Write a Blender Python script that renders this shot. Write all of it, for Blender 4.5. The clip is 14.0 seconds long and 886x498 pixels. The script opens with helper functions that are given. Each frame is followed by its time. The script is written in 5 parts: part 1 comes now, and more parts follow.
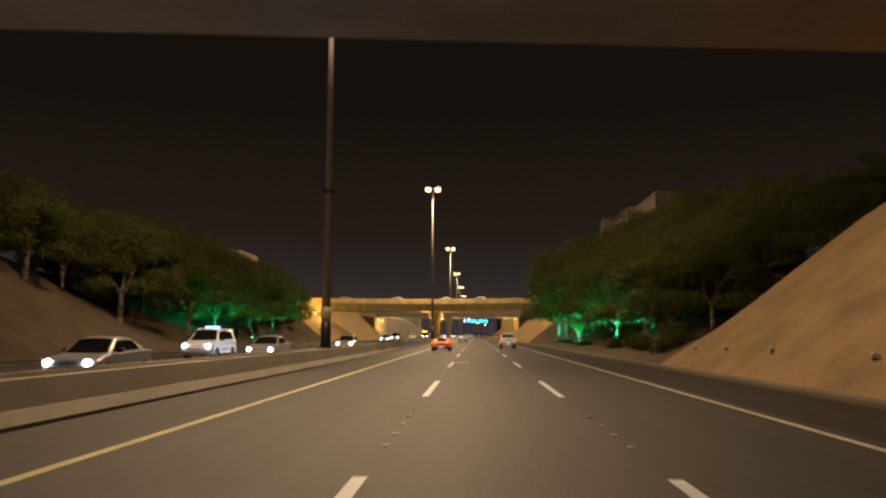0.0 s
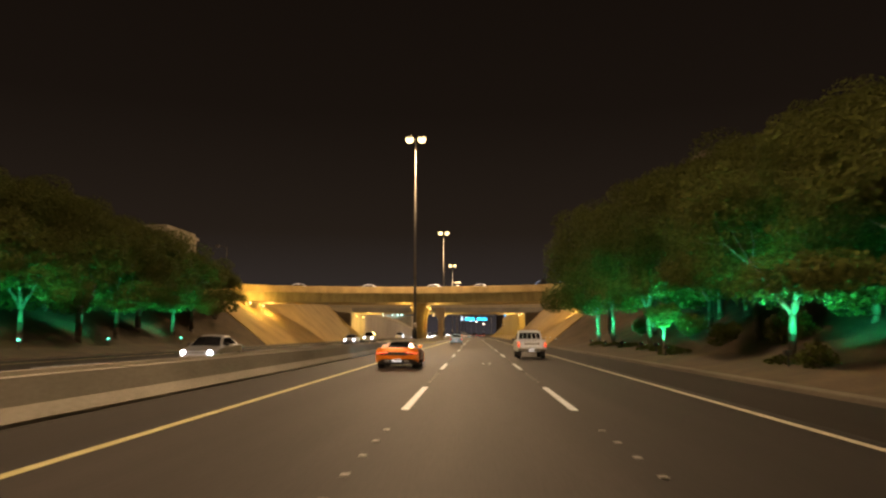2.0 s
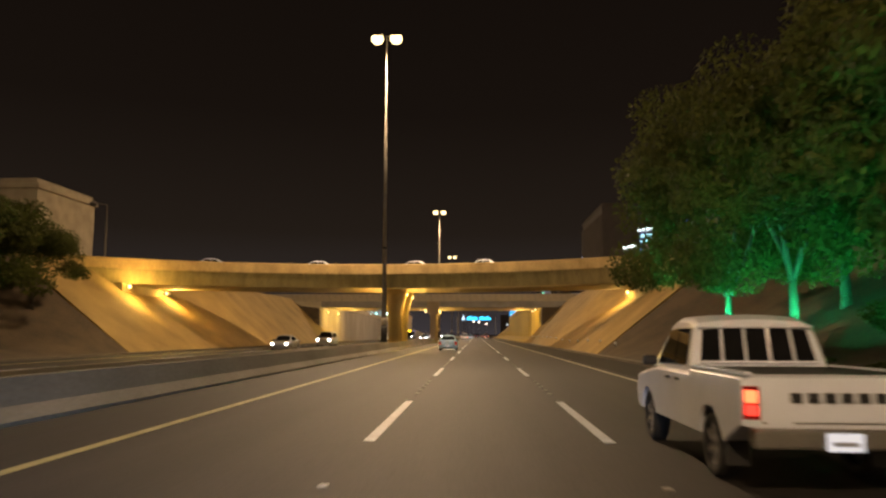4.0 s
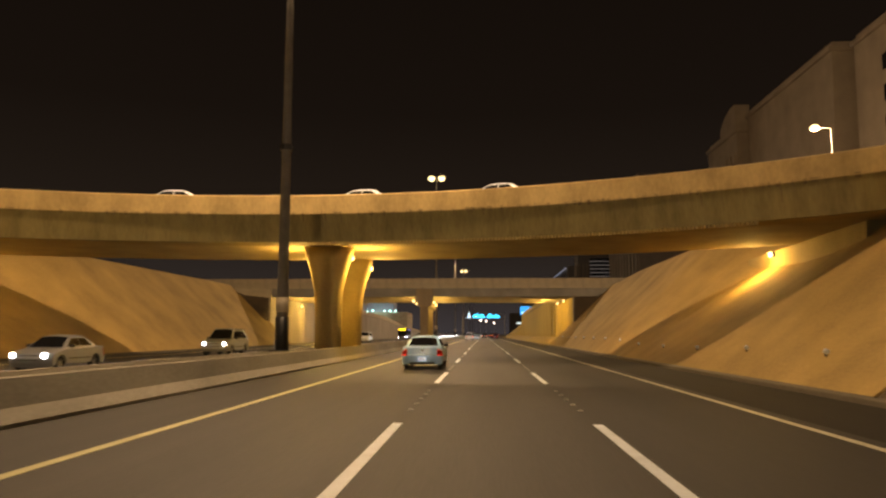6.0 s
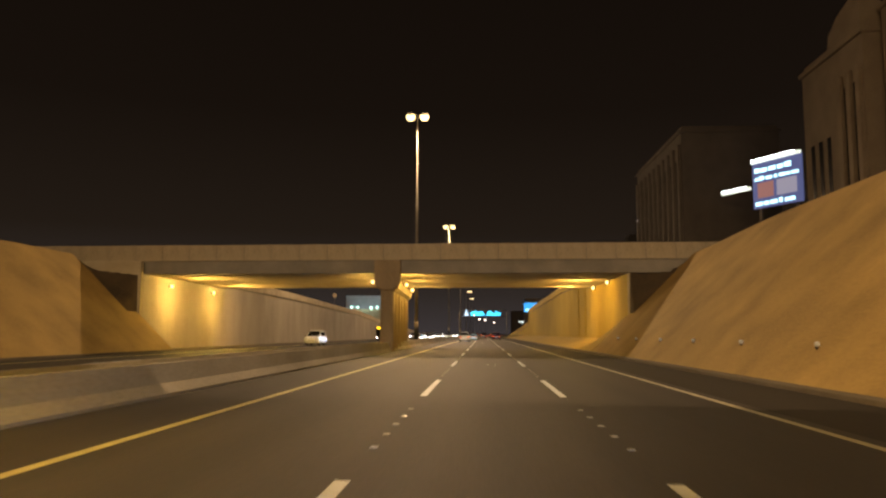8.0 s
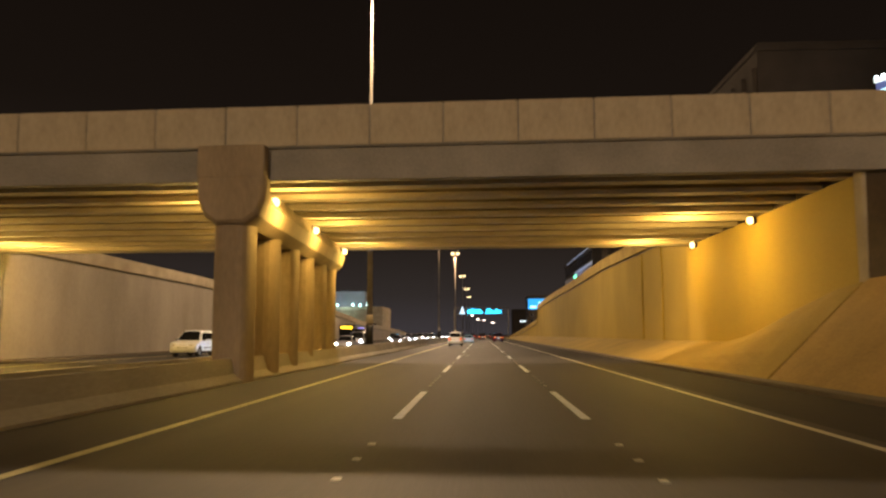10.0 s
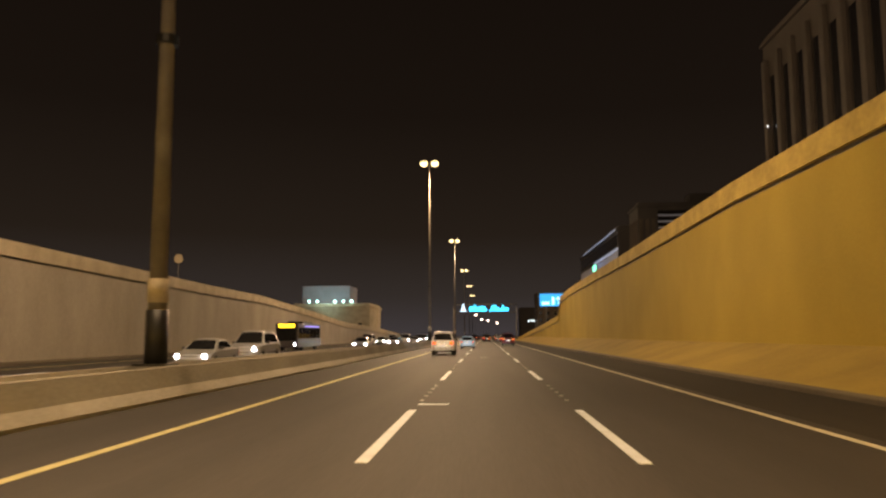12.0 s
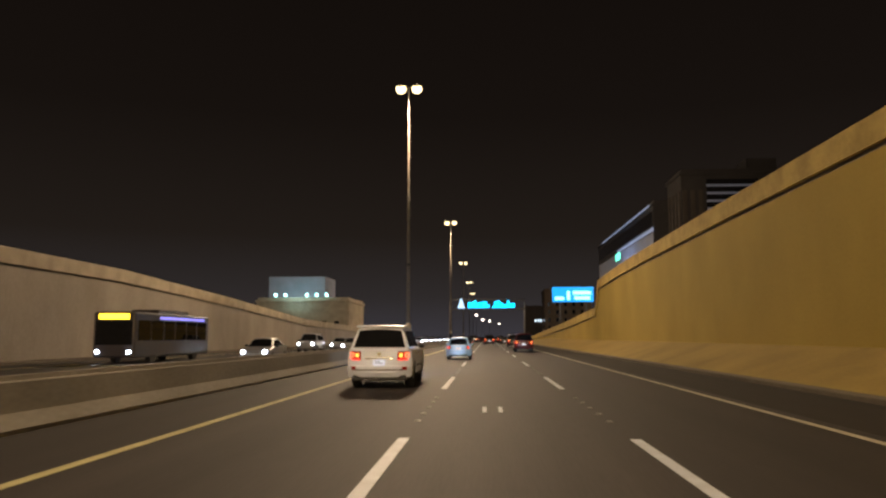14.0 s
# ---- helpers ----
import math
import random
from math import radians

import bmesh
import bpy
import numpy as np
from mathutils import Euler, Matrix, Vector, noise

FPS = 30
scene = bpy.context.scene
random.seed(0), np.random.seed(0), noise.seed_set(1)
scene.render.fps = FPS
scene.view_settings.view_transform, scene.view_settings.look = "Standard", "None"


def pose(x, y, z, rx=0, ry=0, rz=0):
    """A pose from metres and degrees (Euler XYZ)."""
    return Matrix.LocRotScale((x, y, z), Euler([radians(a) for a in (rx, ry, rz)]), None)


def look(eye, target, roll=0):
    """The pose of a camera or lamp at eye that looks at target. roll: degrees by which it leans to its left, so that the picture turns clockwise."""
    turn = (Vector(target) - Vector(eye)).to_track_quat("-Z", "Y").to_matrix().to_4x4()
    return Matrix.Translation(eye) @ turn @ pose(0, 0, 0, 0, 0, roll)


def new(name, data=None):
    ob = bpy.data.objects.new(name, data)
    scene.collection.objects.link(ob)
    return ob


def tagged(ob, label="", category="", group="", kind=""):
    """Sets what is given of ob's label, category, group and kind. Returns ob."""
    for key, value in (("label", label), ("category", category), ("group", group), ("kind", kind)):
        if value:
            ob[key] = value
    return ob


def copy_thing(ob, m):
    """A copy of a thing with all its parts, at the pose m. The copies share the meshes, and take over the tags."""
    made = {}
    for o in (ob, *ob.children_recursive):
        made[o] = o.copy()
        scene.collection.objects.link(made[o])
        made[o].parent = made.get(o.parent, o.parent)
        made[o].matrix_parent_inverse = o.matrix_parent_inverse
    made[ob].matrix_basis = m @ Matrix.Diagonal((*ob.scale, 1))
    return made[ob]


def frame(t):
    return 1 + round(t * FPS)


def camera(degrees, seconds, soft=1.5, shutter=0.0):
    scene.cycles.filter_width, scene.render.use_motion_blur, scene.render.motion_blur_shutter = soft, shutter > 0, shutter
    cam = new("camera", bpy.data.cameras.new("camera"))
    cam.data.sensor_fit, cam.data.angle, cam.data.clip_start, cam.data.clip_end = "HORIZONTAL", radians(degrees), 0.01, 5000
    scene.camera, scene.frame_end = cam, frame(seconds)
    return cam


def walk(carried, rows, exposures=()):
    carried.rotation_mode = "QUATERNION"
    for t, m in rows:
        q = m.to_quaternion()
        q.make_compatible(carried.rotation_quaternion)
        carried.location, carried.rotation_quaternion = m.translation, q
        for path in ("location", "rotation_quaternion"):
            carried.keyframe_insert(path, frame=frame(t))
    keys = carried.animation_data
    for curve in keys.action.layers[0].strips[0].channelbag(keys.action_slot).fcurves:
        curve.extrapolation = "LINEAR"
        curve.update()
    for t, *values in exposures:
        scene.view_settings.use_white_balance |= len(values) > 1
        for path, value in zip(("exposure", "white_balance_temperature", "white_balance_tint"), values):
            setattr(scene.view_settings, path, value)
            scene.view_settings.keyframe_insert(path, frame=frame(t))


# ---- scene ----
cam = camera(60.0, 14.0, soft=2.4, shutter=0.25)
# seconds, x, y, z, pitch up, lean, turn to the left
PATH = [
    (0, -0.454, -26.796, 1.592, 6.351, -0.161, 2.410),
    (0.5, -0.510, -16.966, 1.574, 6.294, -0.066, 2.350),
    (1, -0.416, -7.101, 1.564, 6.287, -0.125, 2.340),
    (1.5, -0.331, 2.819, 1.561, 6.289, -0.159, 2.320),
    (2, -0.316, 13.064, 1.565, 6.302, -0.054, 2.287),
    (2.5, -0.279, 23.379, 1.563, 6.345, 0.030, 2.268),
    (3, -0.185, 33.635, 1.552, 6.410, -0.010, 2.267),
    (5.5, -0.167, 83.943, 1.556, 6.292, -0.178, 2.947),
    (6, -0.232, 94.247, 1.566, 6.326, -0.150, 3.013),
    (6.5, -0.274, 104.576, 1.575, 6.376, -0.123, 3.054),
    (7, -0.306, 114.924, 1.574, 6.336, -0.198, 3.023),
    (9.5, -0.161, 166.526, 1.541, 6.294, -0.002, 2.773),
    (10, -0.172, 176.653, 1.557, 6.371, 0.144, 2.841),
    (10.5, -0.189, 186.810, 1.556, 6.426, 0.156, 2.910),
    (11, -0.164, 197.113, 1.543, 6.475, 0.125, 2.979),
    (11.5, -0.143, 207.451, 1.551, 6.486, 0.188, 3.060),
    (12, -0.188, 217.488, 1.566, 6.456, 0.282, 3.136),
    (12.5, -0.260, 227.487, 1.565, 6.476, 0.275, 3.202),
    (13, -0.329, 237.729, 1.561, 6.528, 0.218, 3.274),
    (13.5, -0.398, 247.965, 1.554, 6.536, 0.162, 3.280),
    (14, -0.482, 258.053, 1.539, 6.538, 0.075, 3.200),
]
walk(cam, [(t, pose(x, y, z, 90 + up, lean, turn)) for t, x, y, z, up, lean, turn in PATH],
     exposures=[(0.0, 0.2, 6450, 10), (1.0, 0.32, 6800, 10), (3.2, 0.15, 6500, 10), (5.5, 0.15, 6750, 10), (7.2, 0.05, 7200, 10), (10.0, 0.2, 6500, 10), (11.0, 0.2, 7000, 10), (11.8, 0.32, 7000, 10), (12.6, 0.12, 6100, 8), (14.0, 0.15, 5900, 8)])

# ---- night sky and exposure ----
scene.view_settings.exposure = 0.0
night = bpy.data.worlds.new("night")
night.use_nodes = True
scene.world = night
# city glow: a little lighter towards the horizon
sky_n, sky_l = night.node_tree.nodes, night.node_tree.links
sky_co, sky_xyz, sky_ramp = sky_n.new("ShaderNodeTexCoord"), sky_n.new("ShaderNodeSeparateXYZ"), sky_n.new("ShaderNodeValToRGB")
sky_l.new(sky_co.outputs["Generated"], sky_xyz.inputs[0])
sky_l.new(sky_xyz.outputs["Z"], sky_ramp.inputs["Fac"])
sky_l.new(sky_ramp.outputs["Color"], sky_n["Background"].inputs["Color"])
steps = sky_ramp.color_ramp.elements
steps[0].position, steps[0].color = 0.0, (0.040, 0.034, 0.037, 1)
steps[1].position, steps[1].color = 0.5, (0.0054, 0.0034, 0.0024, 1)
for height, tone in ((0.05, (0.026, 0.0205, 0.0185, 1)), (0.13, (0.0145, 0.0100, 0.0072, 1)), (0.28, (0.0078, 0.0051, 0.0036, 1))):
    steps.new(height).color = tone
sky_n["Background"].inputs["Strength"].default_value = 1.0

SODIUM = (1.0, 0.67, 0.38)
AMBER = (1.0, 0.605, 0.14)
GREEN = (0.02, 1.0, 0.42)
COOL = (0.55, 0.72, 1.0)


def point_lamp(x, y, z, watts, colour, radius=0.15):
    data = bpy.data.lights.new("lamp_light", "POINT")
    data.energy, data.color, data.shadow_soft_size = watts, colour, radius
    ob = new("lamp_light", data)
    ob.location = (x, y, z)
    return ob


def spot_lamp(eye, target, watts, colour, degrees, blend=0.6, radius=0.08):
    data = bpy.data.lights.new("spot_light", "SPOT")
    data.energy, data.color, data.shadow_soft_size = watts, colour, radius
    data.spot_size, data.spot_blend = radians(degrees), blend
    ob = new("spot_light", data)
    ob.matrix_world = look(eye, target)
    return ob


POLE_X = -9.1
POLE_Y = (-92.5, 17.5, 127.8, 238.0, 347.0, 456.0, 566.0, 676.0, 786.0)
POLE_H = 31.3
for py in POLE_Y[:6]:
    for side in (-0.95, 0.95):
        # each head throws most of its light along the road, both ways, and less straight down
        for way in (-1.8, 1.8):
            head = (POLE_X + side, py, POLE_H - 1.35)
            spot_lamp(head, (head[0] + side * 0.35, py + way, head[2] - 1.0), 31000, SODIUM, 160, 1.0, 0.3)

# lights under the curved bridge: on the pier columns and high on the abutments
CURVED_LIGHTS = [(-7.95, 138.4, 5.95), (-7.95, 145.9, 5.95), (-10.25, 138.4, 5.95), (-10.25, 145.9, 5.95), (16.8, 140.4, 6.3), (-35.2, 139.0, 6.1), (-33.6, 126.2, 6.1)]
# lights under the straight bridge: on the pier cap and on the abutment walls
STRAIGHT_LIGHTS = [(-7.74, 204.1, 6.4), (-7.9, 211.8, 6.4), (-8.12, 220.5, 6.36), (-10.3, 206.0, 6.3), (-10.6, 215.0, 6.3), (11.95, 211.3, 6.6), (11.95, 220.8, 6.6), (-30.15, 208.0, 6.0), (-30.15, 219.5, 6.0)]
for lx, ly, lz in CURVED_LIGHTS + STRAIGHT_LIGHTS:
    near_pier = abs(lx - POLE_X) < 3
    far_out = lx > 15 or lx < -33
    off = (1.0 if near_pier else 1.2 if far_out else 2.9) * (1 if near_pier and lx > POLE_X or lx < -20 else -1)
    point_lamp(lx + off, ly, lz - (0.15 if far_out else 0.45), (640 if ly < 160 else 540) if near_pier else 980 if far_out else 1550 if lx < -20 else 860, AMBER, 0.35)

# green floodlights at the feet of the trees
GREEN_FLOODS = [(11.3, 42.2), (10.8, 58.5), (11.4, 63.4), (11.4, 67.8), (11.5, 75.4), (11.4, 82.6), (11.3, 90.4), (-30.4, 63.0), (-30.4, 75.6), (-30.4, 91.4)]
for gx, gy in GREEN_FLOODS:
    away = 1 if gx > 0 else -1
    low = 0.95 if gx > 0 else 1.3
    small = gy == 58.5
    spot_lamp((gx + 0.1 * away, gy, low), (gx + (0.0 if small else 1.3 * away), gy + 0.5, low + 3.0), 1500 if small else 13500 if gx > 0 else 2400, GREEN, 136, 0.5)

# ---- materials ----
def mat(name, colour, rough=0.7, metal=0.0, second=None, scale=3.0, fine=40.0, bump=0.15, spread=0.5, coat=0.0, stretch=(1, 1, 1), detail=6.0):
    """A surface whose colour wavers between two tones at a coarse and a fine scale, with a fine relief."""
    m = bpy.data.materials.new(name)
    m.use_nodes = True
    n, l = m.node_tree.nodes, m.node_tree.links
    b = n["Principled BSDF"]
    second = second or tuple(c * 0.6 for c in colour)
    co, mp = n.new("ShaderNodeTexCoord"), n.new("ShaderNodeMapping")
    mp.inputs["Scale"].default_value = stretch
    l.new(co.outputs["Object"], mp.inputs["Vector"])
    big, small = n.new("ShaderNodeTexNoise"), n.new("ShaderNodeTexNoise")
    for tex, s in ((big, scale), (small, fine)):
        tex.inputs["Scale"].default_value = s
        tex.inputs["Detail"].default_value = detail
        l.new(mp.outputs["Vector"], tex.inputs["Vector"])
    blend = n.new("ShaderNodeMath")
    blend.operation = "MULTIPLY_ADD"
    blend.inputs[1].default_value = 0.65
    l.new(big.outputs["Fac"], blend.inputs[0])
    part_ = n.new("ShaderNodeMath")
    part_.operation = "MULTIPLY"
    part_.inputs[1].default_value = 0.35
    l.new(small.outputs["Fac"], part_.inputs[0])
    l.new(part_.outputs[0], blend.inputs[2])
    ramp = n.new("ShaderNodeValToRGB")
    ramp.color_ramp.elements[0].position, ramp.color_ramp.elements[1].position = 0.5 - spread / 3, 0.5 + spread / 3
    ramp.color_ramp.elements[0].color, ramp.color_ramp.elements[1].color = (*second, 1), (*colour, 1)
    l.new(blend.outputs[0], ramp.inputs["Fac"])
    l.new(ramp.outputs["Color"], b.inputs["Base Color"])
    b.inputs["Roughness"].default_value, b.inputs["Metallic"].default_value = rough, metal
    b.inputs["Coat Weight"].default_value = coat
    if bump:
        bp = n.new("ShaderNodeBump")
        bp.inputs["Strength"].default_value, bp.inputs["Distance"].default_value = bump, 0.02
        l.new(blend.outputs[0], bp.inputs["Height"])
        l.new(bp.outputs["Normal"], b.inputs["Normal"])
    return m


def glow(name, colour, strength):
    m = bpy.data.materials.new(name)
    m.use_nodes = True
    b = m.node_tree.nodes["Principled BSDF"]
    b.inputs["Base Color"].default_value = (*(0.5 * c for c in colour), 1)
    b.inputs["Emission Color"].default_value = (*colour, 1)
    b.inputs["Emission Strength"].default_value = strength
    return m


ASPHALT = mat("asphalt", (0.043, 0.036, 0.033), 0.74, second=(0.022, 0.0182, 0.0165), scale=0.9, fine=28, bump=0.35, stretch=(1, 0.05, 1))


def lane_tones(m, tones):
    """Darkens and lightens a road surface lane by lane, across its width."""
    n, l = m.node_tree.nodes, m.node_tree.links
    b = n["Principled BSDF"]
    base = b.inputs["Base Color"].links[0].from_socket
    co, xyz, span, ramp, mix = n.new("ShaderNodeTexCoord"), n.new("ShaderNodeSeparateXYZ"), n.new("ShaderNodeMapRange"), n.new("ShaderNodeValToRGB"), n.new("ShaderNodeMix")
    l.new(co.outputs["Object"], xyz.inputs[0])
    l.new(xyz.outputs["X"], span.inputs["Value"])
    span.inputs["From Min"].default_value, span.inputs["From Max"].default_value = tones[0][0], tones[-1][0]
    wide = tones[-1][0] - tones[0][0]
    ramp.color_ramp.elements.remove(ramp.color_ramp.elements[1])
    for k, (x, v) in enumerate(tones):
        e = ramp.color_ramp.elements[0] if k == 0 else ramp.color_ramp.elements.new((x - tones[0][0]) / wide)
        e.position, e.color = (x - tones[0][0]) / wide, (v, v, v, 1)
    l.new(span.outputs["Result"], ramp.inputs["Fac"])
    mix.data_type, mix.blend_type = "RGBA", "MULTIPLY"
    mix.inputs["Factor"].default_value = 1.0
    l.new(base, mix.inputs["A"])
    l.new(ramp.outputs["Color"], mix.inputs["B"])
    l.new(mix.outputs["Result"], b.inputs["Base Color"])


# wheel-track tones, with the right lane and the barrier edge darker
lane_tones(ASPHALT, [(-8.0, 0.62), (-6.0, 0.75), (-4.7, 1.05), (-3.7, 0.88), (-2.7, 1.1), (-1.7, 0.92), (-0.9, 1.16), (0.1, 0.98), (1.0, 1.14), (1.8, 0.76), (2.7, 0.70), (3.6, 0.54), (4.5, 0.60), (5.6, 0.42)])
ASPHALT_SHOULDER = mat("shoulder_asphalt", (0.0160, 0.0122, 0.0085), 0.9, second=(0.008, 0.006, 0.0042), scale=0.6, fine=24, bump=0.4, stretch=(1, 0.08, 1))
# dusty, dull road surfaces
ASPHALT.node_tree.nodes["Principled BSDF"].inputs["Specular IOR Level"].default_value = 0.4
ASPHALT_SHOULDER.node_tree.nodes["Principled BSDF"].inputs["Specular IOR Level"].default_value = 0.3
KERB = mat("dusty_kerb", (0.15, 0.125, 0.09), 0.9, second=(0.08, 0.066, 0.048), scale=0.8, fine=12, bump=0.25, stretch=(1, 0.3, 1))
STUD = mat("stud", (0.30, 0.29, 0.27), 0.5, second=(0.20, 0.19, 0.18), scale=8)
PAINT_WHITE = mat("road_paint_white", (0.70, 0.76, 0.84), 0.6, second=(0.48, 0.51, 0.56), scale=2, fine=25)
PAINT_CREAM = mat("road_paint_cream", (0.58, 0.55, 0.42), 0.6, second=(0.36, 0.34, 0.26), scale=1.5, fine=25)
PAINT_YELLOW = mat("road_paint_yellow", (0.64, 0.59, 0.29), 0.6, second=(0.40, 0.36, 0.17), scale=1.5, fine=25)
CONCRETE = mat("concrete", (0.43, 0.37, 0.26), 0.85, second=(0.28, 0.235, 0.155), scale=0.5, fine=14, bump=0.2)
BARRIER_CONCRETE = mat("barrier_concrete", (0.35, 0.32, 0.265), 0.88, second=(0.20, 0.182, 0.15), scale=0.5, fine=14, bump=0.25, stretch=(1, 0.4, 1))
CONCRETE_WARM = mat("concrete_warm", (0.44, 0.33, 0.13), 0.85, second=(0.28, 0.205, 0.078), scale=0.5, fine=10, bump=0.2)
# darker copy of the concrete: the shade on the pier is in its colour
PIER_SHADED = mat("pier_concrete_shaded", (0.29, 0.225, 0.14), 0.88, second=(0.175, 0.132, 0.08), scale=0.6, fine=10, bump=0.3, stretch=(1, 1, 0.3))
CONCRETE_LIGHT = mat("concrete_light", (0.52, 0.45, 0.33), 0.85, second=(0.33, 0.28, 0.20), scale=0.6, fine=12, bump=0.2)
PARAPET_PALE = mat("pale_parapet", (0.38, 0.325, 0.225), 0.88, second=(0.24, 0.20, 0.135), scale=0.7, fine=7, bump=0.25, spread=0.45, stretch=(1, 1, 0.5))
PARAPET = mat("weathered_parapet", (0.62, 0.45, 0.19), 0.88, second=(0.38, 0.27, 0.11), scale=0.8, fine=7, bump=0.25, spread=0.45, stretch=(1, 1, 0.5))
FASCIA = mat("stained_fascia", (0.355, 0.288, 0.118), 0.88, second=(0.19, 0.153, 0.062), scale=1.1, fine=9, bump=0.25, spread=0.5, stretch=(1, 1, 0.12))
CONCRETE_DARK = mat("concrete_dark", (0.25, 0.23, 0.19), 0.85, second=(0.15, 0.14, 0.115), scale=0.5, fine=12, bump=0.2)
WALL_GREY = mat("wall_grey", (0.40, 0.36, 0.31), 0.9, second=(0.27, 0.24, 0.20), scale=0.3, fine=9, bump=0.15, stretch=(1, 1, 0.4))
WALL_PLASTER = mat("wall_plaster", (0.45, 0.33, 0.050), 0.9, second=(0.34, 0.245, 0.034), scale=0.22, fine=10, bump=0.15, stretch=(1, 1, 0.7))
COPING = mat("coping_plaster", (0.56, 0.42, 0.11), 0.9, second=(0.36, 0.26, 0.065), scale=0.7, fine=6, bump=0.25, spread=0.4)
TOE_PAVING = mat("toe_plaster", (0.35, 0.246, 0.046), 0.9, second=(0.225, 0.156, 0.029), scale=0.3, fine=9, bump=0.15)
PAVING = mat("slope_paving", (0.44, 0.295, 0.098), 0.9, second=(0.235, 0.155, 0.051), scale=0.3, fine=9, bump=0.3)
EARTH_BANK = mat("earth_bank", (0.30, 0.200, 0.094), 0.95, second=(0.155, 0.102, 0.048), scale=0.45, fine=7, bump=0.5)
SOIL = mat("dry_soil", (0.105, 0.074, 0.038), 0.95, second=(0.045, 0.033, 0.02), scale=0.5, fine=6, bump=0.6)
STEEL = mat("galvanised_steel", (0.20, 0.19, 0.17), 0.6, 0.5, second=(0.12, 0.115, 0.105), scale=2, fine=30, bump=0.05)
DARK_METAL = mat("dark_metal", (0.035, 0.035, 0.035), 0.45, 0.6, bump=0.03)
BARK = mat("bark", (0.17, 0.145, 0.11), 0.9, second=(0.07, 0.052, 0.034), scale=3, fine=20, bump=0.7, stretch=(1, 1, 0.25))
POLE_PAINT = mat("weathered_pole_paint", (0.19, 0.172, 0.145), 0.75, 0.1, second=(0.12, 0.11, 0.092), scale=2, fine=30, bump=0.05)
LAMP_GLOW = glow("sodium_lamp", (1.0, 0.74, 0.36), 3.4)
AMBER_GLOW = glow("amber_lamp", (1.0, 0.74, 0.34), 3.6)
GREEN_GLOW = glow("green_lamp", (0.12, 1.0, 0.66), 3.2)
CYAN_GLOW = glow("cyan_letters", (0.02, 0.55, 1.0), 3.2)
BLUE_GLOW = glow("blue_sign_face", (0.02, 0.33, 0.85), 1.25)
WHITE_GLOW = glow("white_lamp", (0.75, 0.88, 1.0), 9)


def leaves():
    m = bpy.data.materials.new("leaves")
    m.use_nodes = True
    n, l = m.node_tree.nodes, m.node_tree.links
    b = n["Principled BSDF"]
    geo, ramp = n.new("ShaderNodeNewGeometry"), n.new("ShaderNodeValToRGB")
    ramp.color_ramp.elements[0].color, ramp.color_ramp.elements[1].color = (0.056, 0.066, 0.016, 1), (0.094, 0.108, 0.027, 1)
    l.new(geo.outputs["Random Per Island"], ramp.inputs["Fac"])
    l.new(ramp.outputs["Color"], b.inputs["Base Color"])
    b.inputs["Roughness"].default_value = 0.75
    b.inputs["Specular IOR Level"].default_value = 0.1
    through_leaf, both = n.new("ShaderNodeBsdfTranslucent"), n.new("ShaderNodeMixShader")
    l.new(ramp.outputs["Color"], through_leaf.inputs["Color"])
    both.inputs["Fac"].default_value = 0.35
    l.new(b.outputs["BSDF"], both.inputs[1])
    l.new(through_leaf.outputs["BSDF"], both.inputs[2])
    l.new(both.outputs["Shader"], n["Material Output"].inputs["Surface"])
    return m


LEAF = leaves()


# ---- helpers for meshes ----
def part(name, bm, material, parent=None, label="", smooth=False):
    """Links a bmesh as one mesh object, under a thing or part where one is given."""
    me = bpy.data.meshes.new(name)
    bm.normal_update()
    bm.to_mesh(me)
    bm.free()
    me.materials.append(material)
    if smooth:
        for p in me.polygons:
            p.use_smooth = True
        if smooth != True:
            me.set_sharp_from_angle(angle=radians(smooth))
    ob = new(name, me)
    if parent:
        ob.parent = parent
    if label:
        ob["label"] = label
    return ob


def thing(name, label, category, group="", kind="", m=None):
    """An Empty at a thing's base."""
    ob = tagged(new(name), label, category, group, kind)
    ob.empty_display_size = 0.2
    if m is not None:
        ob.matrix_world = m
    return ob


def box(bm, x0, x1, y0, y1, z0, z1, bevel=0.0):
    m = Matrix.LocRotScale(((x0 + x1) / 2, (y0 + y1) / 2, (z0 + z1) / 2), None, (x1 - x0, y1 - y0, z1 - z0))
    made = bmesh.ops.create_cube(bm, size=1, matrix=m)["verts"]
    if bevel:
        edges = list({e for v in made for e in v.link_edges})
        bmesh.ops.bevel(bm, geom=edges, offset=bevel, segments=2, affect="EDGES", profile=0.5)
    return bm


def boxed(*a, bevel=0.0):
    return box(bmesh.new(), *a, bevel=bevel)


def rod(bm, a, b, ra, rb=None, sides=10):
    """A tapered rod between two points."""
    a, b = Vector(a), Vector(b)
    rot = (b - a).to_track_quat("Z", "Y").to_matrix().to_4x4()
    bmesh.ops.create_cone(bm, cap_ends=True, segments=sides, radius1=ra, radius2=ra if rb is None else rb, depth=(b - a).length, matrix=Matrix.Translation((a + b) / 2) @ rot)
    return bm


def sweep(bm, outline, stations, closed=True):
    """Skins an outline along stations; outline(i) gives the points of ring i."""
    rings = [[bm.verts.new(p) for p in outline(s)] for s in stations]
    n = len(rings[0])
    for a, b in zip(rings, rings[1:]):
        for i in range(n if closed else n - 1):
            j = (i + 1) % n
            bm.faces.new((a[i], a[j], b[j], b[i]))
    if closed:
        bm.faces.new(rings[0][::-1])
        bm.faces.new(rings[-1])
    bmesh.ops.recalc_face_normals(bm, faces=bm.faces)
    return bm


